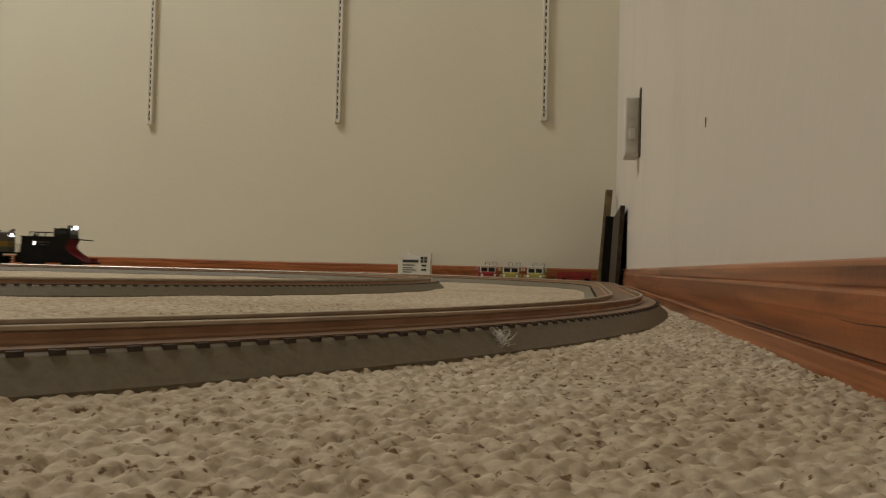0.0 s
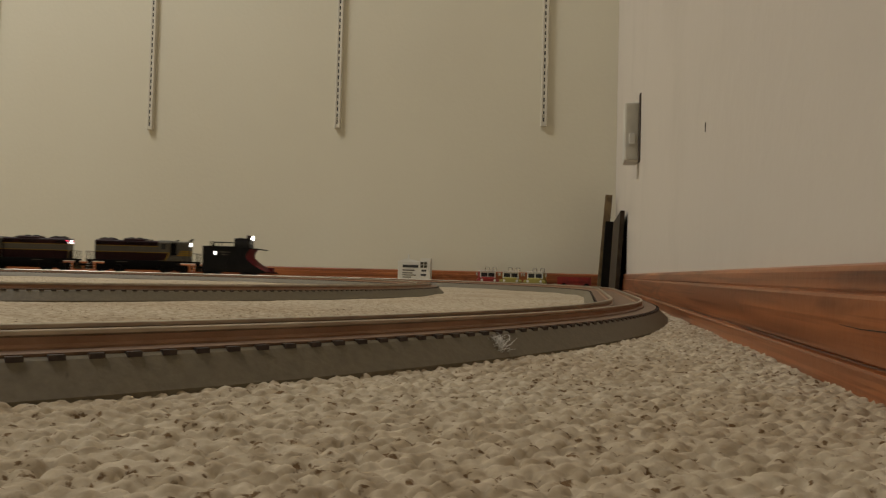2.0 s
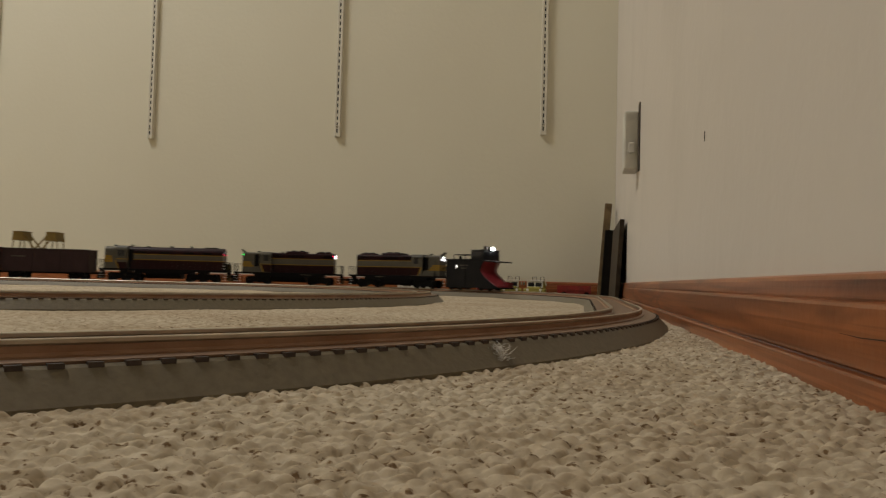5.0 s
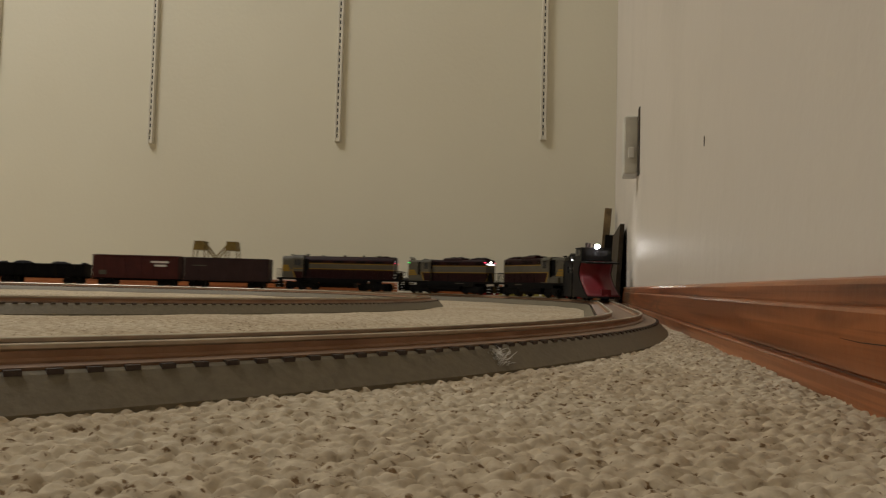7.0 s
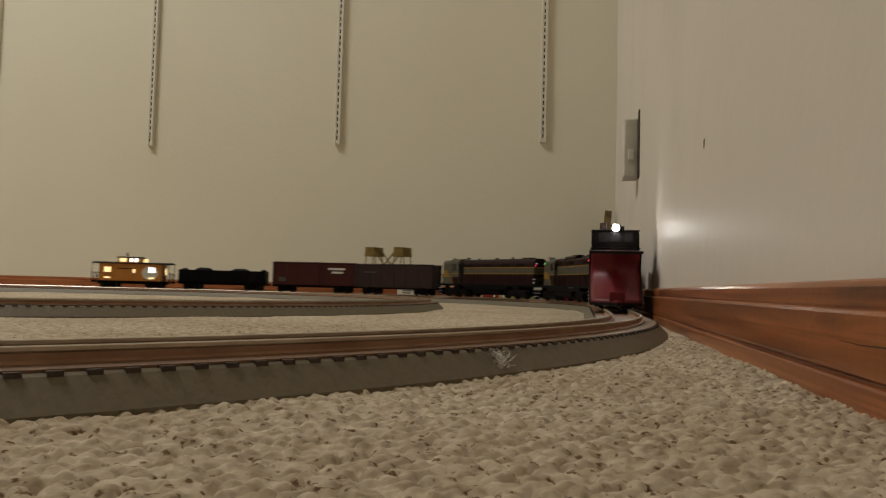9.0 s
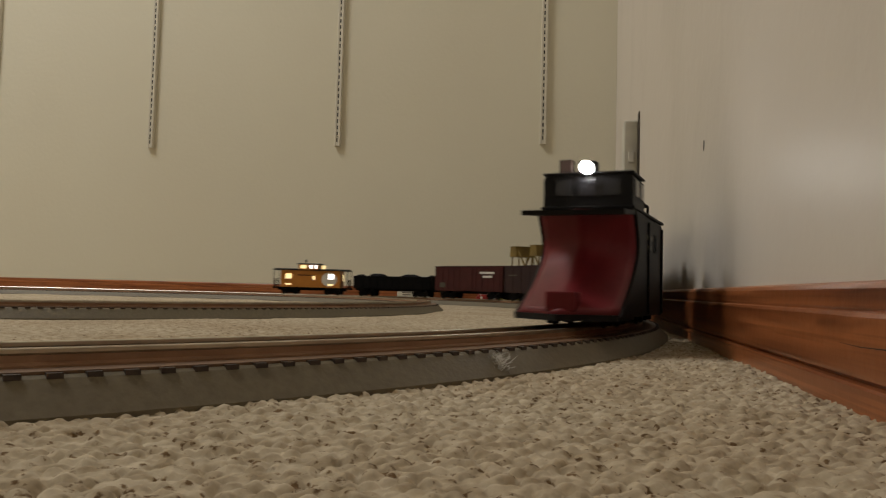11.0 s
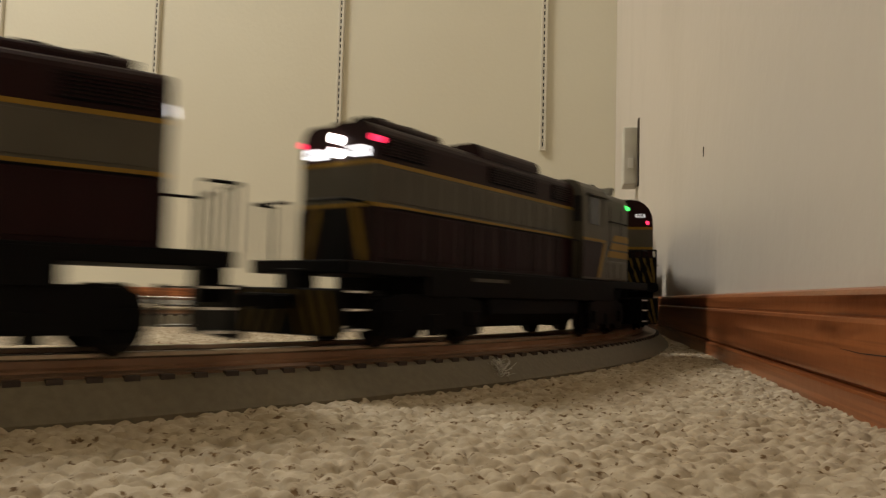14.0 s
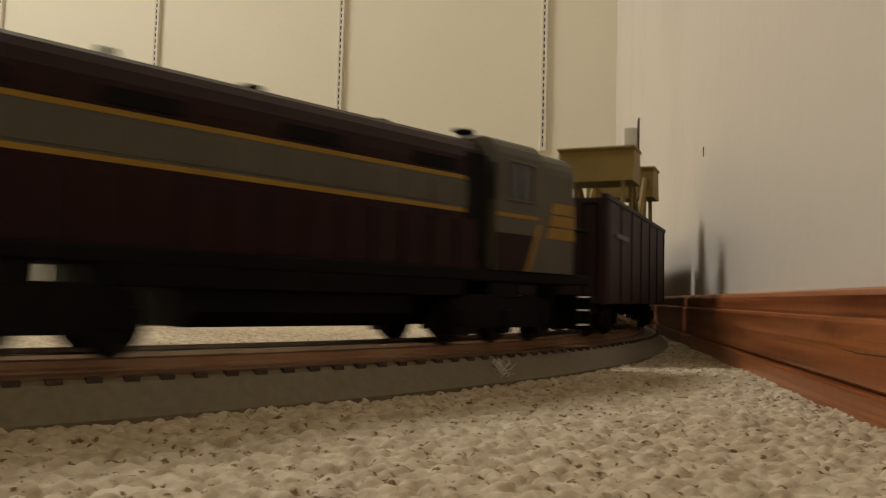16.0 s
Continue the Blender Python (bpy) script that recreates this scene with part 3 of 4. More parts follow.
    for y in (-1, 1):
        railing(car, [(e * -75, y * 15), (e * 29, y * 15)], [(e * x, y * 15) for x in (-75, -58, -41, -23, -6, 12, 29)], 18.4, 30.5, 0.25)
    prism("fuel_tank", car, M_BLACK, [(-14, 15.5), (-14.5, 7), (-10, 3.4), (10, 3.4), (14.5, 7), (14, 15.5)], "x", -29, 29)
    for y in (-1, 1):
        rod("air_tank", car, M_BLACK, (-24, y * 12.5, 13.6), (24, y * 12.5, 13.6), 1.9)
    bars(car, [(e * -30 - 9, e * -30 + 9, 0)], 15.45, 15.3, M_GREY, h=0.9)
    bars(car, [(e * -30 - 9, e * -30 + 9, 0)], -15.45, 15.3, M_GREY, h=0.9)
    return car, [truck(car, s * 54, (-15.5, 15.5), WHEEL_BIG, 5.7, 14.2, True) for s in (1, -1)]


def heavy_switcher(label):
    """A six-axle full-bodied hood diesel, long hood leading, cab towards the rear."""
    car = thing("diesel_locomotive", label, "model locomotive", "train of model cars")
    box("frame", car, M_BLACK, (-108, 110), (-15.8, 15.8), (15.0, 18.0), 0.4)
    w = 27.4
    box("sill", car, M_BLACK, (-48, 48), (-15.6, 15.6), (11.2, 17), 0.2)
    for x in (-66, 66):
        box("bolster", car, M_BLACK, (x - 7, x + 7), (-15, 15), (11, 15.4), 0.2)
    hood_bands(car, -58, 101, w, [(16.5, 31.8, M_MAROON, "lower_hood"), (31.8, 32.8, M_YELLOW, "stripe"), (32.8, 39.9, M_GREY, "middle_hood"), (39.9, 40.9, M_YELLOW, "stripe"), (40.9, 52, M_MAROON, "upper_hood")], 9.0)
    panel_row(car, "hood_door", M_MAROON, range(-54, 92, 10), 7.6, 17.4, 30.2, w / 2, 0.5)
    panel_row(car, "hood_door", M_GREY, range(-54, 92, 10), 7.6, 33.4, 38.9, w / 2, 0.35)
    for x in (66, 34, -6, -46):
        panel_row(car, "grille", M_BLACK, [x], 16, 41.6, 44.6, w / 2, 0.3)
    for x in (84, 72):
        fan(car, x, 51.8, 6)
    rod("exhaust_stack", car, M_BLACK, (10, 0, 51.5), (10, 0, 54), 2.6)
    rod("roof_vent", car, M_BLACK, (-30, 0, 51.5), (-30, 0, 53.4), 2.4)
    prism("cab", car, M_GREY, roof_outline(32.6, 18, 53, 7), "x", -82, -60)
    for s in (-1, 1):
        box("cab_window", car, M_GLASS, (-76, -65), sorted((s * 16.3, s * 16.5)), (36.5, 46), 0.1, "dark glossy cab side window")
        wire("window_frame", car, M_GREY, [(-76.3, s * 16.5, 36.2), (-64.7, s * 16.5, 36.2), (-64.7, s * 16.5, 46.3), (-76.3, s * 16.5, 46.3), (-76.3, s * 16.5, 36.2)], 0.35)
        box("window_pillar", car, M_GREY, (-71, -70.2), sorted((s * 16.3, s * 16.6)), (36.5, 46))
        box("cab_end_window", car, M_GLASS, (-60.1, -59.7), sorted((s * 14, s * 16)), (36, 45.5), 0.1)
        # black panel paints the shade on the cab wall beside the narrower hood
        box("recess_shade", car, M_BLACK, (-58, -50), sorted((s * w / 2, s * (w / 2 + 0.4))), (20, 47), 0.1)
        box("cab_stripe", car, M_YELLOW, (-79, -60), sorted((s * 16.3, s * 16.5)), (31.8, 32.8))
        prism("cab_panel", car, M_MAROON, [(-60, 18), (-73, 18), (-78, 27.6), (-60, 27.6)], "y", *sorted((s * 16.3, s * 16.46)))
        prism("cab_flash", car, M_YELLOW, [(-73.2, 18), (-75, 18), (-81, 30.8), (-79.2, 30.8)], "y", *sorted((s * 16.3, s * 16.48)))
    prism("short_hood", car, M_GREY, roof_outline(32.2, 18, 51.4, 6.5), "x", -98, -82)
    for k in range(3):
        z = 27.4 + k * 3.5
        prism("nose_stripe", car, M_YELLOW, [(-98.2, z), (-83.5 - 1.2 * k, z), (-84.6 - 1.2 * k, z + 3.0), (-98.2, z + 3.0)], "y", -16.3, 16.3, "yellow nose band")
    horn(car, -58, 4, 52.6, -1)
    horn(car, -84, -3, 51.6, -1)
    rod("bell", car, M_BLACK, (44, 0, 51.8), (44, 0, 54.6), 1.6, 12)
    lights(car, 101.2, 1, 45.4, gap=2.2, inner=6.2, outer=10.4, lit=False, board=M_NUMDIM, tall=1.3)
    lights(car, -98.4, -1, 44, gap=2.4, lit=False, board=M_NUMDIM, tall=1.3)
    for y in (-1, 1):
        rod("marker_lamp", car, M_REDLAMP, (100.6, y * 11.4, 42.6), (102.2, y * 11.4, 42.6), 0.75, 10, "small red marker lamp")
    for s in (1, -1):
        x = 110 if s > 0 else -108
        box("pilot", car, M_BLACK, sorted((x, x + s * 2)), (-15.6, 15.6), (2.2, 12.4), 0.5)
        chevron(car, x + s * 2, s, 15.5, 2.6, 12, M_DULLYEL)
        box("pilot_post", car, M_BLACK, sorted((x - s * 4, x + s * 2)), (-3, 3), (9, 16), 0.3)
        coupler(car, x, s)
        steps(car, x - s * 7.5, s, 15.9, 12.4)
        for y in (-1, 1):
            railing(car, [(x, y * 3), (x, y * 14.8), (x - s * 8, y * 15)], [(x, y * 3), (x, y * 9), (x, y * 14.8), (x - s * 8, y * 15)], 18, 31)
    box("end_panel", car, M_BLACK, (108.6, 109.4), (-15.2, 15.2), (18, 28.4), 0.2, "black platform guard with yellow diagonal stripes")
    chevron(car, 109.4, 1, 15.2, 18.4, 28, M_DULLYEL, 5, 1.1)
    for y in (-1, 1):
        box("side_guard", car, M_BLACK, (102, 108.6), sorted((y * 15.2, y * 14.5)), (18, 28.4), 0.2)
        for z in (20.5, 25):
            box("step_tread", car, M_STEP, (101.5, 106), sorted((y * 15.2, y * 15.9)), (z, z + 0.7))
    box("nose_door", car, M_BLACK, (101, 101.3), (-4.5, 4.5), (18, 30.4), 0.1)
    prism("fuel_tank", car, M_BLACK, [(-13.5, 15.5), (-14, 7), (-9, 4), (9, 4), (14, 7), (13.5, 15.5)], "x", -30, 30)
    return car, [truck(car, s * 66, (-22, 0, 22), WHEEL_BIG, 5.7, 14.4, True) for s in (1, -1)]


def snow_plow():
    """A wedge plow: curved blade, boxy body, lookout cab and roof rails."""
    car = thing("snow_plow", "black model snow plow with a dark red curved blade", "model snow plow", "train of model cars")
    prism("body", car, M_PLOWBLACK, roof_outline(33, 3.2, 45.6, 1.5), "x", -35.8, 4, "black panelled body")
    prism("rear_panel", car, M_PLOWBLACK, roof_outline(33, 3.2, 45.6, 1.5), "x", -59.5, -40.4)
    box("wall_below_window", car, M_PLOWBLACK, (-40.4, -35.8), (-16.5, 16.5), (3.2, 31.8))
    box("wall_above_window", car, M_PLOWBLACK, (-40.4, -35.8), (-16.5, 16.5), (37.8, 45.5))
    box("inner_wall", car, M_PLOWBLACK, (-40.4, -35.8), (-13.8, 13.8), (31.8, 37.8))
    for x in (-59, -20, 1):
        for s in (-1, 1):
            box("rib", car, M_PLOWBLACK, (x, x + 2.2), sorted((s * 16.5, s * 17.3)), (3.6, 43), 0.2)
    box("roof_board", car, M_PLOWBLACK, (-60.5, 21), (-17.3, 17.3), (45.2, 46.3), 0.3)
    prism("lookout_cab", car, M_PLOWBLACK, roof_outline(33, 44, 59.5, 3), "x", -6, 20)
    box("cab_roof", car, M_PLOWBLACK, (-6.6, 20.8), (-16.8, 16.8), (58.9, 59.9), 0.4)
    for y in (-9, 0, 9):
        box("cab_window", car, M_GLASS, (20, 20.3), (y - 3, y + 3), (50.5, 57), 0.1)
    for s in (-1, 1):
        for x in (-4.5, 7):
            box("cab_window", car, M_GLASS, (x, x + 8), sorted((s * 16.5, s * 16.75)), (50.5, 57), 0.1)
    # side shields that carry the blade
    curve = []
    n = 12
    for i in range(n + 1):
        a = i / n
        z = 4 + 40 * a
        curve.append((66 - 43 * math.sin(min(1.0, a * 1.2) * math.pi / 2) ** 0.95 + 10 * max(0.0, a - 0.62) / 0.38, z))
    for s in (-1, 1):
        prism("shield", car, M_PLOWBLACK, [(3.5, 3.4)] + [(x - 14 * (1 - 0.35 * (z - 4) / 44) - 0.6, z) for x, z in curve] + [(3.5, 44)], "y", *sorted((s * 17.0, s * 18.2)))
    # blade: hollow across, swept back to both edges, meeting in a low ridge
    bm = bmesh.new()
    rows = []
    cols = 12
    for x, z in curve:
        row = []
        for j in range(cols + 1):
            y = -17 + 34 * j / cols
            k = 1 - 0.35 * (z - 4) / 44
            row.append(bm.verts.new(Vector((x - 14 * k * abs(y) / 17, y, z)) * MM))
        rows.append(row)
    for a, b in zip(rows, rows[1:]):
        for j in range(cols):
            bm.faces.new((a[j], a[j + 1], b[j + 1], b[j]))
    ext = bmesh.ops.extrude_face_region(bm, geom=list(bm.faces))
    for v in ext["geom"]:
        if isinstance(v, bmesh.types.BMVert):
            v.co.x -= 1.4 * MM
    blade = part("blade", bm, M_RED, car, "dark red curved plow blade")
    for f in blade.data.polygons:
        f.use_smooth = True
    prism("cutting_edge", car, M_PLOWBLACK, [(20, -17.5), (52, -17.5), (67, 0), (52, 17.5), (20, 17.5)], "z", 2.4, 4.6)
    prism("hood_lip", car, M_PLOWBLACK, [(19, 42.8), (45, 40.6), (45.4, 42.4), (19, 44.4)], "y", -17.8, 17.8, "projecting black snow hood")
    box("coupler_cover", car, M_RED, (51, 60), (-5, 5), (5.5, 12.4), 0.5, "dark red box at the tip of the blade")
    box("headlight_case", car, M_BLACK, (16, 21.5), (-3.4, 3.4), (58.6, 64.2), 0.6)
    rod("headlight", car, M_PLOWHEAD, (21.5, 0, 61.4), (22.7, 0, 61.4), 2.5, 16, "bright white headlight")
    box("stack", car, M_STACK, (14, 19), (-11, -6), (59, 65.4), 0.5)
    rod("roof_vent", car, M_BLACK, (0, 2, 59.5), (0, 2, 61.2), 3.2, 14)
    for y in (-12, 12):
        railing(car, [(-48, y), (-10, y)], [(x, y) for x in (-48, -34)], 46, 53, 0.6)
    wire("handrail", car, M_BLACK, [(-48, -12, 53), (-48, 12, 53)], 0.6)
    rod("vent", car, M_BLACK, (-46, 0, 46), (-46, 0, 51), 2.4)
    for s in (-1, 1):
        box("lit_window", car, M_LITWIN, (-40.4, -35.8), sorted((s * 13.8, s * 14.1)), (31.9, 37.7), 0.1, "small lit white window")
        bars(car, [(-31, -13, 3.6), (-27, -16, -0.6)], s * 16.6, 32, M_GREY, 1.9)
        for x0, x1, z0, z1 in ((-41.4, -34.8, 30.8, 31.8), (-41.4, -34.8, 37.8, 38.8), (-41.4, -40.4, 31.8, 37.8), (-35.8, -34.8, 31.8, 37.8)):
            box("window_frame", car, M_BLACK, (x0, x1), sorted((s * 16.5, s * 16.8)), (z0, z1))
    box("underframe", car, M_BLACK, (-57, 12), (-10, 10), (3.4, 8.5))
    coupler(car, -58, -1)
    return car, [truck(car, x, (-9.5, 9.5), WHEEL_SMALL, 4.7, 13.4, False) for x in (18, -46)]


def box_car():
    car = thing("box_car", "dark red model box car with white side lettering", "model freight car", "train of model cars")
    prism("body", car, M_OXIDE, roof_outline(34, 11, 46.5, 2), "x", -72, 72)
    box("roof", car, M_OXIDE, (-73, 73), (-17.6, 17.6), (46, 47.2), 0.3)
    box("roof_walk", car, M_OXIDE, (-73, 73), (-3, 3), (47.2, 48.1), 0.2)
    for s in (-1, 1):
        box("sliding_door", car, M_OXIDE, (-11, 11), sorted((s * 17, s * 17.8)), (12, 45), 0.2)
        for x in range(-66, 70, 12):
            if abs(x + 0.5) > 13:
                box("rib", car, M_OXIDE, (x, x + 1), sorted((s * 17, s * 17.5)), (11.5, 45.5), 0.1)
        for a, b, z in ((26, 56, 36), (32, 52, 30.5)):
            box("lettering", car, M_WHITE, (a, b) if s < 0 else (-b, -a), sorted((s * 17.55, s * 17.7)), (z, z + 3), 0.1, "bar of white lettering")
        box("lettering", car, M_GREY, (-60, -48) if s < 0 else (48, 60), sorted((s * 17.55, s * 17.7)), (16, 23), 0.1)
    box("underframe", car, M_BLACK, (-71, 71), (-6, 6), (7.5, 11))
    for s in (1, -1):
        coupler(car, s * 71, s * 0.6)
        wire("ladder", car, M_BLACK, [(s * 72.6, 14, 12), (s * 72.6, 14, 45), (s * 72.6, 9, 45), (s * 72.6, 9, 12)], 0.4)
    return car, [truck(car, s * 50, (-10, 10), WHEEL_SMALL, 4.7, 13.2, False) for s in (1, -1)]


def gondola_with_frames():
    """An open car with two tan steel trestles standing out of it."""
    car = thing("gondola_car", "dull brown open car carrying tan steel trestles", "model freight car", "train of model cars")
    for s in (-1, 1):
        box("side_wall", car, M_BROWNCAR, (-72, 72), sorted((s * 17, s * 15.6)), (10, 44), 0.2)
        box("top_rail", car, M_BROWNCAR, (-73, 73), sorted((s * 17.6, s * 15.2)), (43.5, 45.2), 0.3)
        for x in (-70, -47, -24, -1, 22, 45, 68):
            box("rib", car, M_BROWNCAR, (x, x + 1.4), sorted((s * 17, s * 17.5)), (10.5, 43.6), 0.1)
        box("lettering", car, M_GREY, (-58, -34) if s < 0 else (34, 58), sorted((s * 17.85, s * 17.98)), (32, 33.6))
        box("end_wall", car, M_BROWNCAR, sorted((s * 72, s * 70.6)), (-15.6, 15.6), (10, 44), 0.2)
        wire("ladder", car, M_BLACK, [(s * 73, 14, 12), (s * 73, 14, 42), (s * 73, 9, 42), (s * 73, 9, 12)], 0.4)
        coupler(car, s * 71, s * 0.6)
    box("floor_plate", car, M_BLACK, (-70.6, 70.6), (-15.6, 15.6), (10, 12.5))
    box("load", car, M_LOAD, (-69, 69), (-15.2, 15.2), (12.5, 38), 1.0)
    for x in (-49, 6):
        prism("trestle_panel", car, M_TAN, [(x - 10, 57), (x + 10, 57), (x + 7.5, 70), (x - 7.5, 70)], "y", -16, 16, "tan steel panel")
        for a in (-1, 1):
            for y in (-12, 12):
                wire("trestle_leg", car, M_TAN, [(x + a * 8.6, y, 58), (x + a * 11, y, 37)], 1.0)
        box("trestle_cap", car, M_TAN, (x - 8.5, x + 8.5), (-16.6, 16.6), (69.6, 70.8), 0.3)
    for y in (-12, 12):
        wire("brace", car, M_TAN, [(-41, y, 65), (-22, y, 44), (-2, y, 65)], 1.3)
    box("underframe", car, M_BLACK, (-70, 70), (-6, 6), (7.5, 10))
    return car, [truck(car, s * 50, (-10, 10), WHEEL_SMALL, 4.7, 13.2, False) for s in (1, -1)]


def coal_car():
    car = thing("gondola_car", "low black model gondola with a heaped dark load", "model freight car", "train of model cars")
    for s in (-1, 1):
        box("side_wall", car, M_BLACK, (-74, 74), sorted((s * 16.6, s * 15.4)), (11, 29.5), 0.2)
        for x in range(-70, 74, 14):
            box("rib", car, M_BLACK, (x, x + 1.4), sorted((s * 16.6, s * 17.4)), (11.5, 29), 0.1)
        box("end_wall", car, M_BLACK, sorted((s * 74, s * 72.8)), (-15.4, 15.4), (11, 29.5), 0.2)
        coupler(car, s * 73, s * 0.6)
    box("floor_plate", car, M_BLACK, (-72.8, 72.8), (-15.4, 15.4), (11, 13))
    bm = bmesh.new()
    xs = np.linspace(-72, 72, 49)
    grid = []
    for x in xs:
        row = []
        for y in np.linspace(-15, 15, 11):
            z = 28.5 + 4.5 * math.exp(-((x + 34) / 13) ** 6) + 4 * math.exp(-((x - 28) / 14) ** 6) + 3 * math.exp(-((abs(x) - 68) / 5) ** 4)
            z = 27 + (z - 27) * (1 - (y / 15.5) ** 4) + random.uniform(-0.8, 0.8)
            row.append(bm.verts.new(Vector((x, y, z)) * MM))
        grid.append(row)
    for a, b in zip(grid, grid[1:]):
        for j in range(10):
            bm.faces.new((a[j], b[j], b[j + 1], a[j + 1]))
    part("load", bm, M_LOAD, car, "heaped dark load")
    box("underframe", car, M_BLACK, (-72, 72), (-6, 6), (7.5, 11))
    return car, [truck(car, s * 52, (-10, 10), WHEEL_SMALL, 4.7, 13.2, False) for s in (1, -1)]


def caboose():
    car = thing("caboose", "orange model caboose with glowing windows", "model caboose", "train of model cars")
    prism("body", car, M_ORANGE, roof_outline(32, 11, 39, 1), "x", -52, 52)
    prism("roof", car, M_BLACK, [(-17.6, 38.6), (17.6, 38.6), (17.2, 39.6), (8, 41.2), (0, 41.8), (-8, 41.2), (-17.2, 39.6)], "x", -66, 66)
    box("platform", car, M_BLACK, (-66, 66), (-16, 16), (9, 11.2), 0.3)
    prism("cupola", car, M_ORANGE, roof_outline(29, 40, 49, 1), "x", -22, 12)
    prism("cupola_roof", car, M_BLACK, [(-16, 48.6), (16, 48.6), (15, 49.6), (0, 50.8), (-15, 49.6)], "x", -25, 15)
    rod("smoke_jack", car, M_BLACK, (-14, 6, 52), (-14, 6, 57), 1.5)
    for s in (-1, 1):
        for a, b, z0, z1, m in ((-44, -33, 25, 33, M_WARMWIN), (31, 41, 25, 33, M_LITWIN), (4, 8, 24, 30, M_WARMWIN)):
            q = (a, b) if s < 0 else (-b, -a)
            box("window", car, m, q, sorted((s * 16, s * 16.3)), (z0, z1), 0.1, "glowing caboose window")
            box("window_sill", car, M_WHITE, (q[0] - 0.6, q[1] + 0.6), sorted((s * 16, s * 16.7)), (z0 - 1, z0), 0.1)
        for a, b, m in ((-19, -8, M_WARMWIN), (-2, 3, M_LITWIN), (7, 11, M_LITWIN)):
            q = (a, b) if s < 0 else (-b, -a)
            box("cupola_window", car, m, q, sorted((s * 14.5, s * 14.8)), (42, 47.6), 0.1, "glowing cupola window")
        q = 33 if s < 0 else -33
        disc = [(q + 13.5 * math.cos(a), 24.5 + 11.5 * math.sin(a)) for a in [k * math.pi / 12 for k in range(24)]]
        prism("white_disc", car, M_WHITE, disc, "y", *sorted((s * 16, s * 16.12)), "round white emblem patch")
        for x0, x1 in ((-44, -34), (31, 40)):
            box("lower_light", car, M_WARMWIN, (x0, x1) if s < 0 else (-x1, -x0), sorted((s * 16, s * 16.25)), (14.5, 17), 0.1, "small warm light under the window")
        box("lettering", car, M_OXIDE, (-22, 8) if s < 0 else (-8, 22), sorted((s * 16, s * 16.12)), (30, 31.6))
        box("door", car, M_BLACK, sorted((s * 52, s * 52.4)), (-4, 4), (12, 33))
        box("end_window", car, M_WARMWIN, sorted((s * 52, s * 52.3)), (6, 13), (22, 33), 0.1)
        for y in (-1, 1):
            railing(car, [(s * 65, y * 3), (s * 65, y * 15.4)], [(s * 65, y * 3), (s * 65, y * 9), (s * 65, y * 15.4)], 11, 24, 0.45)
            rod("roof_post", car, M_BLACK, (s * 64.5, y * 15.6, 11), (s * 64.5, y * 15.6, 39), 0.5, 6)
        coupler(car, s * 64, s * 0.6)
    box("underframe", car, M_BLACK, (-60, 60), (-5, 5), (6, 9))
    return car, [truck(car, s * 38, (-9.5, 9.5), WHEEL_SMALL, 4.7, 13.2, False) for s in (1, -1)]


# cars from the front; each with the distance of its middle behind the joint of plow and first engine, and its truck places
TRAIN = []
G, T, BX, GN, CB = 0.197, 0.231, 0.158, 0.162, 0.148
TRAIN.append((snow_plow(), 0.070, 0.018, -0.046))
TRAIN.append((road_switcher("maroon and grey diesel model running cab first", False), -G / 2 + 0.003, 0.054, -0.054))
TRAIN.append((road_switcher("maroon and grey diesel model running long hood first", True), -1.5 * G - 0.0015, 0.054, -0.054))
TRAIN.append((heavy_switcher("long six-axle maroon and grey diesel model with yellow stripes"), -2 * G - T / 2 - 0.003, 0.066, -0.066))
TRAIN.append((gondola_with_frames(), -2 * G - T - BX / 2 - 0.004, 0.05, -0.05))
TRAIN.append((box_car(), -2 * G - T - 1.5 * BX, 0.05, -0.05))
TRAIN.append((coal_car(), -2 * G - T - 2 * BX - GN / 2, 0.052, -0.052))
TRAIN.append((caboose(), -2 * G - T - 2 * BX - GN - CB / 2, 0.038, -0.038))
TALL = [1.04, 1.085, 1.08, 1.125, 1.12, 1.08, 1.13, 1.05]
for (ob, _), _, _, _ in TRAIN:
    ob.scale = (1.0, 1.12 if ob.name == "snow_plow" else 1.03, TALL.pop(0))


# ---- on the walls ----
def slot_mesh():
    bm = bmesh.new()
    add_box(bm, (-1.2, 1.2), (-8.0, -7.4), (0, 7.5))
    me = bpy.data.meshes.new("slot")
    bm.to_mesh(me)
    bm.free()
    me.materials.append(M_SLOT)
    return me


SLOT = slot_mesh()


def shelf_standard(x):
    """A slotted steel upright: a shallow channel with a row of slots."""
    ob = thing("shelf_standard", "white slotted steel shelf upright screwed to the wall", "shelf upright", "shelf uprights on the wall", pose(x, 0, 0.304))
    bm = bmesh.new()
    add_prism(bm, [(-5.8, 0), (-5.8, -7), (-5.2, -8.3), (-2.6, -8.3), (-2.6, -7), (2.6, -7), (2.6, -8.3), (5.2, -8.3), (5.8, -7), (5.8, 0)], "z", 0, 1220)
    part("channel", bm, M_SHELF, ob)
    bm = bmesh.new()
    add_box(bm, (-2.5, 2.5), (-7.7, -6.9), (1, 1219))
    part("face", bm, M_SHELF, ob)
    for k in range(94):
        slot = new("slot", SLOT)
        slot.parent = ob
        slot.matrix_basis = pose(0, 0, 0.008 + 0.0127 * k)
    rod("screw", ob, M_CHROME, (0, -8.8, 20), (0, -7.5, 20), 2.4, 12)
    return ob


first = shelf_standard(-0.1355)
for x in (-0.5419, -0.9483, -1.326):
    copy_thing(first, pose(x, 0, 0.304))

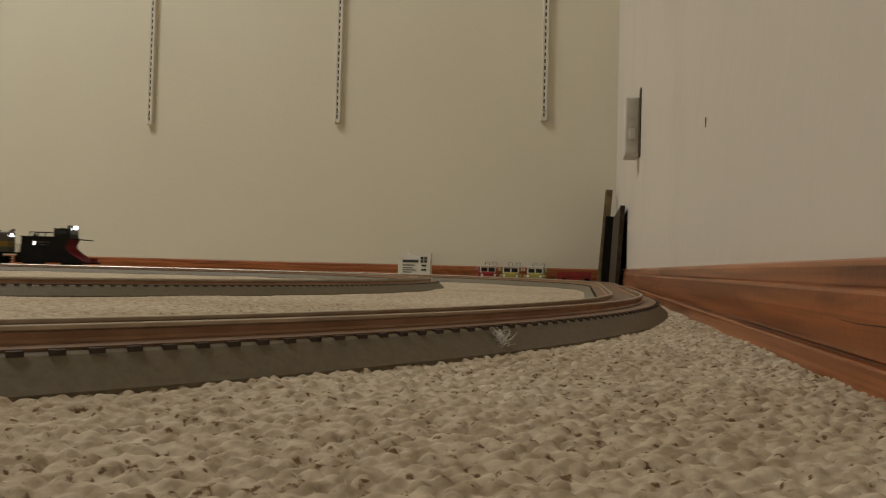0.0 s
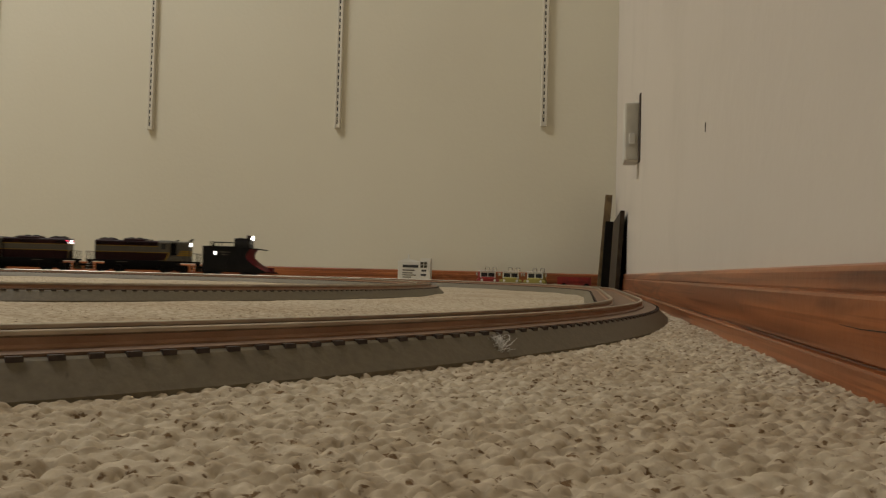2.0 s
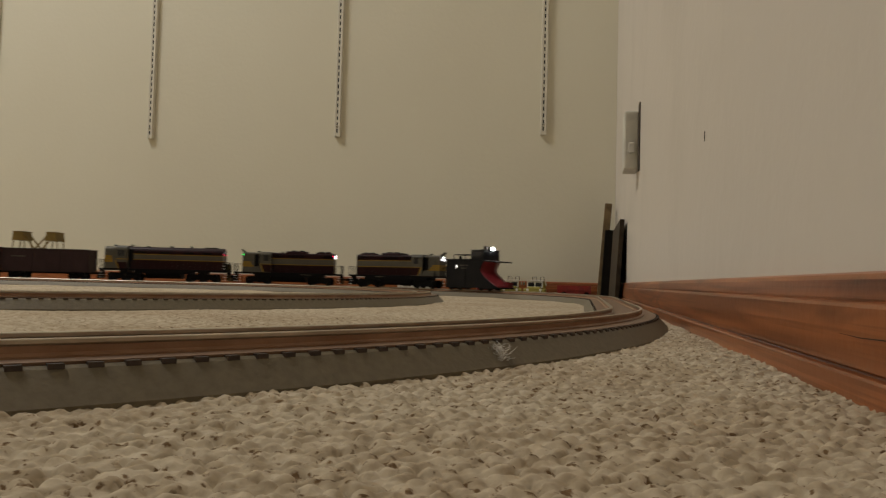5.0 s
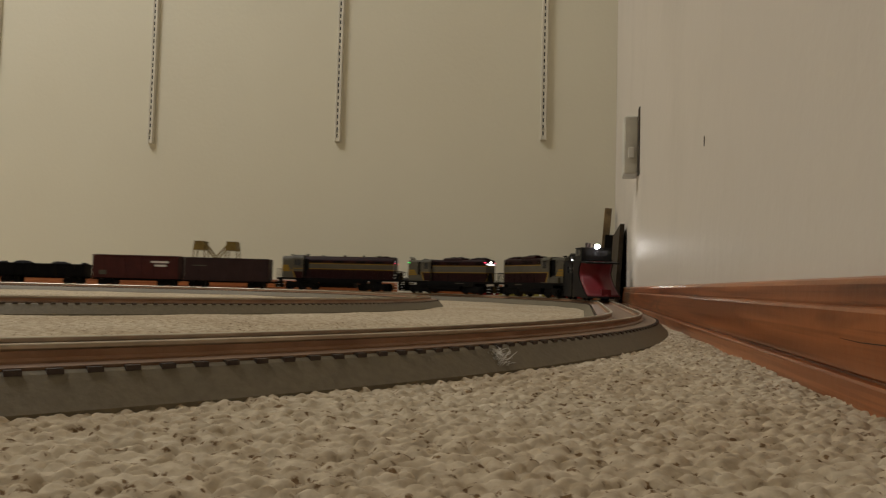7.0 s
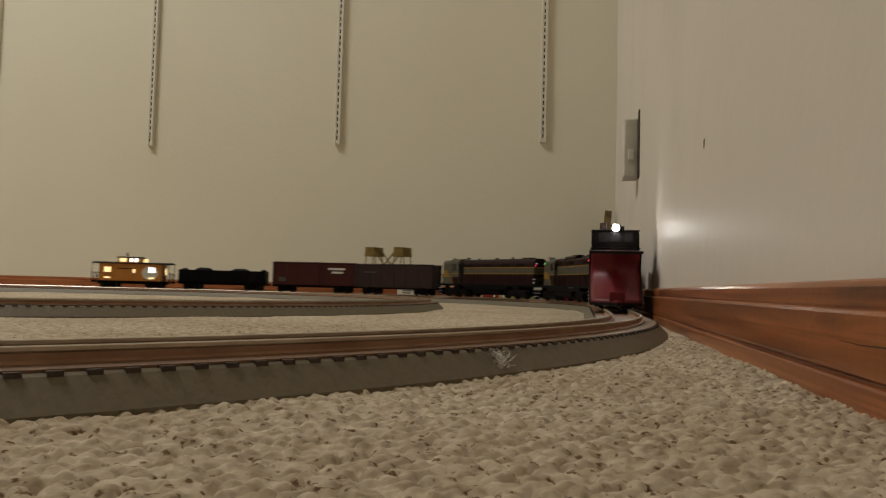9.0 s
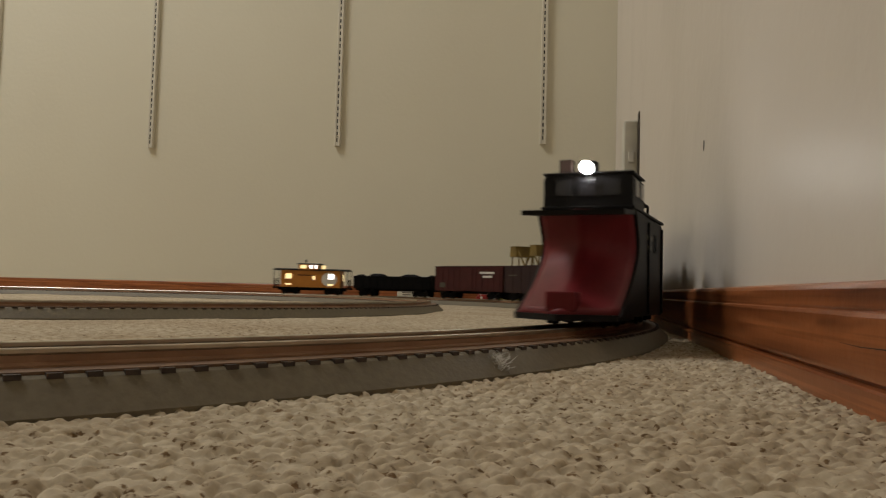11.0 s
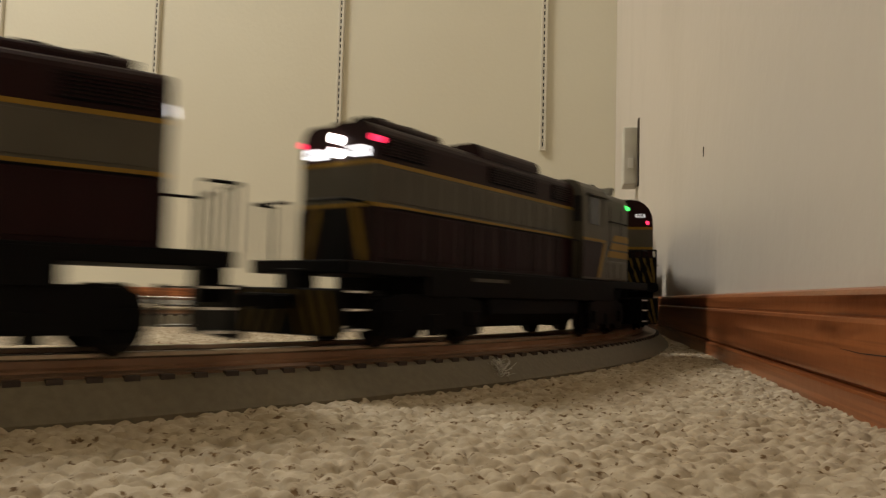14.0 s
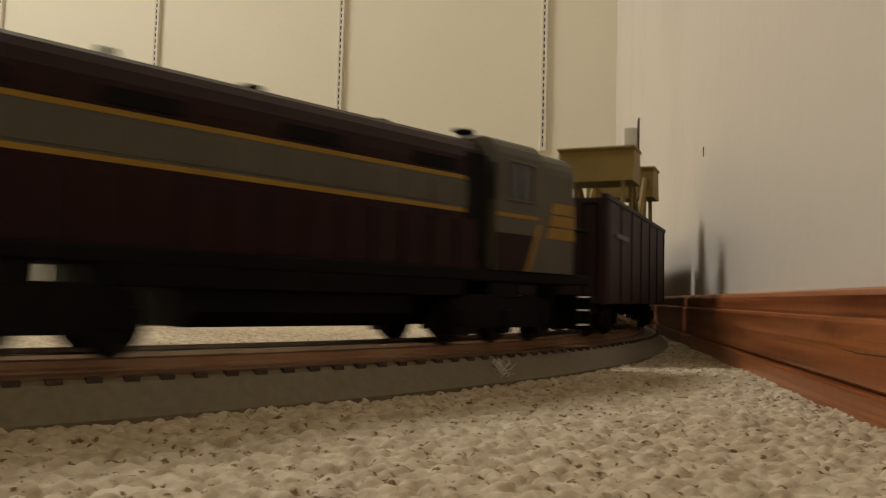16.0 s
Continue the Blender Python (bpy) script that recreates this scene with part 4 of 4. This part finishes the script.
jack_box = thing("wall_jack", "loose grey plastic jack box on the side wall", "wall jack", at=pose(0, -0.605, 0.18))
box("housing", jack_box, M_PLATE, (-16, -0.4), (-10, 30), (-31.5, 31.5), 1.8)
box("jack", jack_box, M_PAPER, (-11, -5), (-11.5, -9.5), (-14, -3), 0.4, "white jack socket")
# dark strip on the wall stands in for the box's cast shadow
box("box_shadow", jack_box, M_NICKSHADE, (-1.4, 0.4), (-24, -9), (-34, 38), 0.2, "dark strip painted in for the shadow of the jack box")

nick = thing("wall_nick", "small dark nick in the painted wall", "nick", at=pose(0, -1.07, 0.097))
prism("chip", nick, M_NICKSHADE, [(-0.8, 2.0), (0.3, 2.4), (1.0, 0.4), (0.4, -2.6), (-0.5, -0.8)], "x", -0.3, 0.3)


# ---- leaning in the corner ----
def plank(name, label, mat, length, wide, thick, at):
    ob = thing(name, label, "board", at=at)
    bm = bmesh.new()
    add_box(bm, (-thick / 2, thick / 2), (-wide / 2, wide / 2), (0, length), 0.6)
    for v in bm.verts:
        v.co.x += 0.0006 * math.sin(v.co.z * 60)
    part("board", bm, mat, ob)
    return ob


plank("board", "narrow raw brown board leaning in the corner", M_BOARD, 168, 34, 12, pose(-0.026, -0.06, 0, 0, 4.2, 0))
plank("board", "black board leaning in the corner beside a raw board", M_BLACKBOARD, 118, 40, 15, pose(-0.019, -0.095, 0, 0, 3, 0))
# this board also takes the place of a soft shadow on the wall
plank("board", "long dark brown board by the side wall, also standing in for soft shadow", M_DARKBOARD, 112, 240, 6, pose(-0.0125, -0.29, 0, 0, 3.0, 0))


# ---- small things along the back wall ----
def card_house(at):
    ob = thing("card_building", "small white printed card building by the wall", "toy building", at=at)
    box("block", ob, M_CARD, (-32, 30), (-12, 12), (0, 45), 0.6)
    prism("gable", ob, M_CARD, [(10, 45), (30, 45), (30, 51), (12, 51)], "y", -12, 12)
    rod("finial", ob, M_CARD, (-14, 0, 44), (-14, 0, 58), 1.6)
    prism("roof_slope", ob, M_CARD, [(-31, 44.5), (8, 44.5), (-16, 50)], "y", -11, 11)
    for x0, x1, z, h in ((-23, 7, 33, 5), (-23, 0, 27, 2), (-23, -4, 22, 1.6), (-23, 3, 18, 1.6), (-22, -6, 14, 1.6)):
        box("print_bar", ob, M_PRINT if h > 3 else M_GREY, (x0, x1), (-12.4, -12), (z, z + h))
    for x0, x1, z0, z1 in ((11, 16.5, 33, 38), (18, 23.5, 33, 38), (11, 16.5, 39, 44), (18, 23.5, 39, 44)):
        box("window_print", ob, M_GREY, (x0, x1), (-12.4, -12), (z0, z1))
    for x0, x1, z in ((13, 22, 26), (12, 22, 18)):
        box("print_bar", ob, M_PRINT, (x0, x1), (-12.4, -12), (z, z + 3.4))
    for x in (6, 18):
        rod("wheel_print", ob, M_PRINT, (x, -12.5, 6), (x, -12, 6), 5.2, 18)
    return ob


def toy_truck(mat, label, at):
    ob = thing("toy_truck", label, "toy truck", "toy trucks by the wall", at)
    box("cab", ob, mat, (-13, 13), (-16, 20), (4, 23), 2.4)
    box("snout", ob, mat, (-11, 11), (-26, -16), (4, 14), 2.6)
    for x in (-14, 14):
        box("fender", ob, mat, (x - 3.5, x + 3.5), (-24, -6), (5, 11), 2.2)
    for x in (-17, 17):
        box("mirror", ob, M_CHROME, (x - 1.5, x + 1.5), (-17, -16), (16, 21), 0.5)
    box("windshield", ob, M_PAPER, (-12.5, 12.5), (-16.8, -16), (12.5, 22.5), 0.8)
    box("glass", ob, M_GLASS, (-10.5, -1), (-17.1, -16.7), (14.5, 20.5), 0.2)
    box("glass", ob, M_GLASS, (1, 10.5), (-17.1, -16.7), (14.5, 20.5), 0.2)
    box("roof", ob, M_PAPER, (-13, 13), (-18, 18), (22.6, 24), 0.5)
    for x in (-4, 8):
        wire("rack", ob, M_CHROME, [(x, -14, 24), (x, -14, 29), (x + 6, -14, 29), (x + 6, -14, 24)], 0.7)
    box("bumper", ob, M_CHROME, (-15, 15), (-28, -26), (3, 6.5), 0.6)
    for x in (-10, 10):
        rod("headlight", ob, M_PAPER, (x, -26.8, 9), (x, -25.8, 9), 2.0, 12)
        for y in (-12, 12):
            rod("wheel", ob, M_BLACK, (x - 3, y, 4), (x + 3, y, 4), 4.5, 14)
    ob.scale = (1.16, 1.16, 1.16)
    return ob


card_house(pose(-0.370, -0.03, -0.002, 0, 0, 4))
toy_truck(M_TOYRED, "red toy truck with a rack parked by the wall", pose(-0.2315, -0.045, 0.001, 0, 0, 12))
toy_truck(M_TOYYEL, "yellow toy truck with a white windshield frame", pose(-0.187, -0.045, 0.001, 0, 0, 4))
toy_truck(M_TOYYEL, "yellow toy truck with a roof rack by the wall", pose(-0.140, -0.045, 0.001, 0, 0, -5))
wagon = thing("toy_wagon", "flat dark red toy wagon by the corner", "toy wagon", at=pose(-0.064, -0.05, 0.001))
box("bed", wagon, M_TOYRED, (-38, 22), (-14, 14), (5, 15), 1.0)
box("side_board", wagon, M_TOYRED, (-38, 22), (-15, -14), (12, 20), 0.3)
box("hitch", wagon, M_CHROME, (-45, -38), (-1.5, 1.5), (5, 7), 0.4)
for x in (-26, 14):
    for y in (-14.5, 14.5):
        rod("wheel", wagon, M_BLACK, (x, y - 2, 4), (x, y + 2, 4), 5, 14)


lint = thing("lint_tuft", "pale tuft of carpet lint clinging to the roadbed", "lint", at=pose(-0.0795, -1.2472, 0.0035))
bm = bmesh.new()
for k in range(90):
    a, b = random.uniform(0, 6.28), random.uniform(0.2, 1.2)
    p0 = Vector((random.gauss(0, 1.3), random.gauss(0, 1.3), random.uniform(-2.5, 1.2)))
    p1 = p0 + Vector((math.cos(a), math.sin(a), b)) * 1.6
    p2 = p1 + Vector((math.cos(a + 1), math.sin(a + 1), b * 0.5)) * 1.4
    add_rod(bm, p0, p1, 0.07, 4)
    add_rod(bm, p1, p2, 0.05, 4)
part("fibres", bm, M_PAPER, lint)


# ---- the train runs ----
def joint(t):
    """Where the joint between plow and first engine stands along the track."""
    return -0.444 + 0.152 * t + 0.012 * min(1.0, max(0.0, (t - 8.0) / 4.5))


def motions():
    for (car, bogies), off, front, rear in TRAIN:
        rows, turns = [], [[], []]
        for i in range(0, 81):
            t = i * 0.2
            s = joint(t) + off
            a, ha = OUTER(s + front)
            b, hb = OUTER(s + rear)
            h = math.atan2(a.y - b.y, a.x - b.x)
            d = Vector((math.cos(h), math.sin(h)))
            mid = (a + b) / 2 - d * (front + rear) / 2
            rows.append((t, pose(mid.x, mid.y, RAIL_TOP, 0, 0, math.degrees(h))))
            for k, (g, x) in enumerate(((ha, front), (hb, rear))):
                dg = (g - h + math.pi) % (2 * math.pi) - math.pi
                turns[k].append((t, pose(x, 0, 0, 0, 0, math.degrees(dg))))
        walk(car, rows)
        for bogie, rr in zip(bogies, turns):
            walk(bogie, rr)


motions()
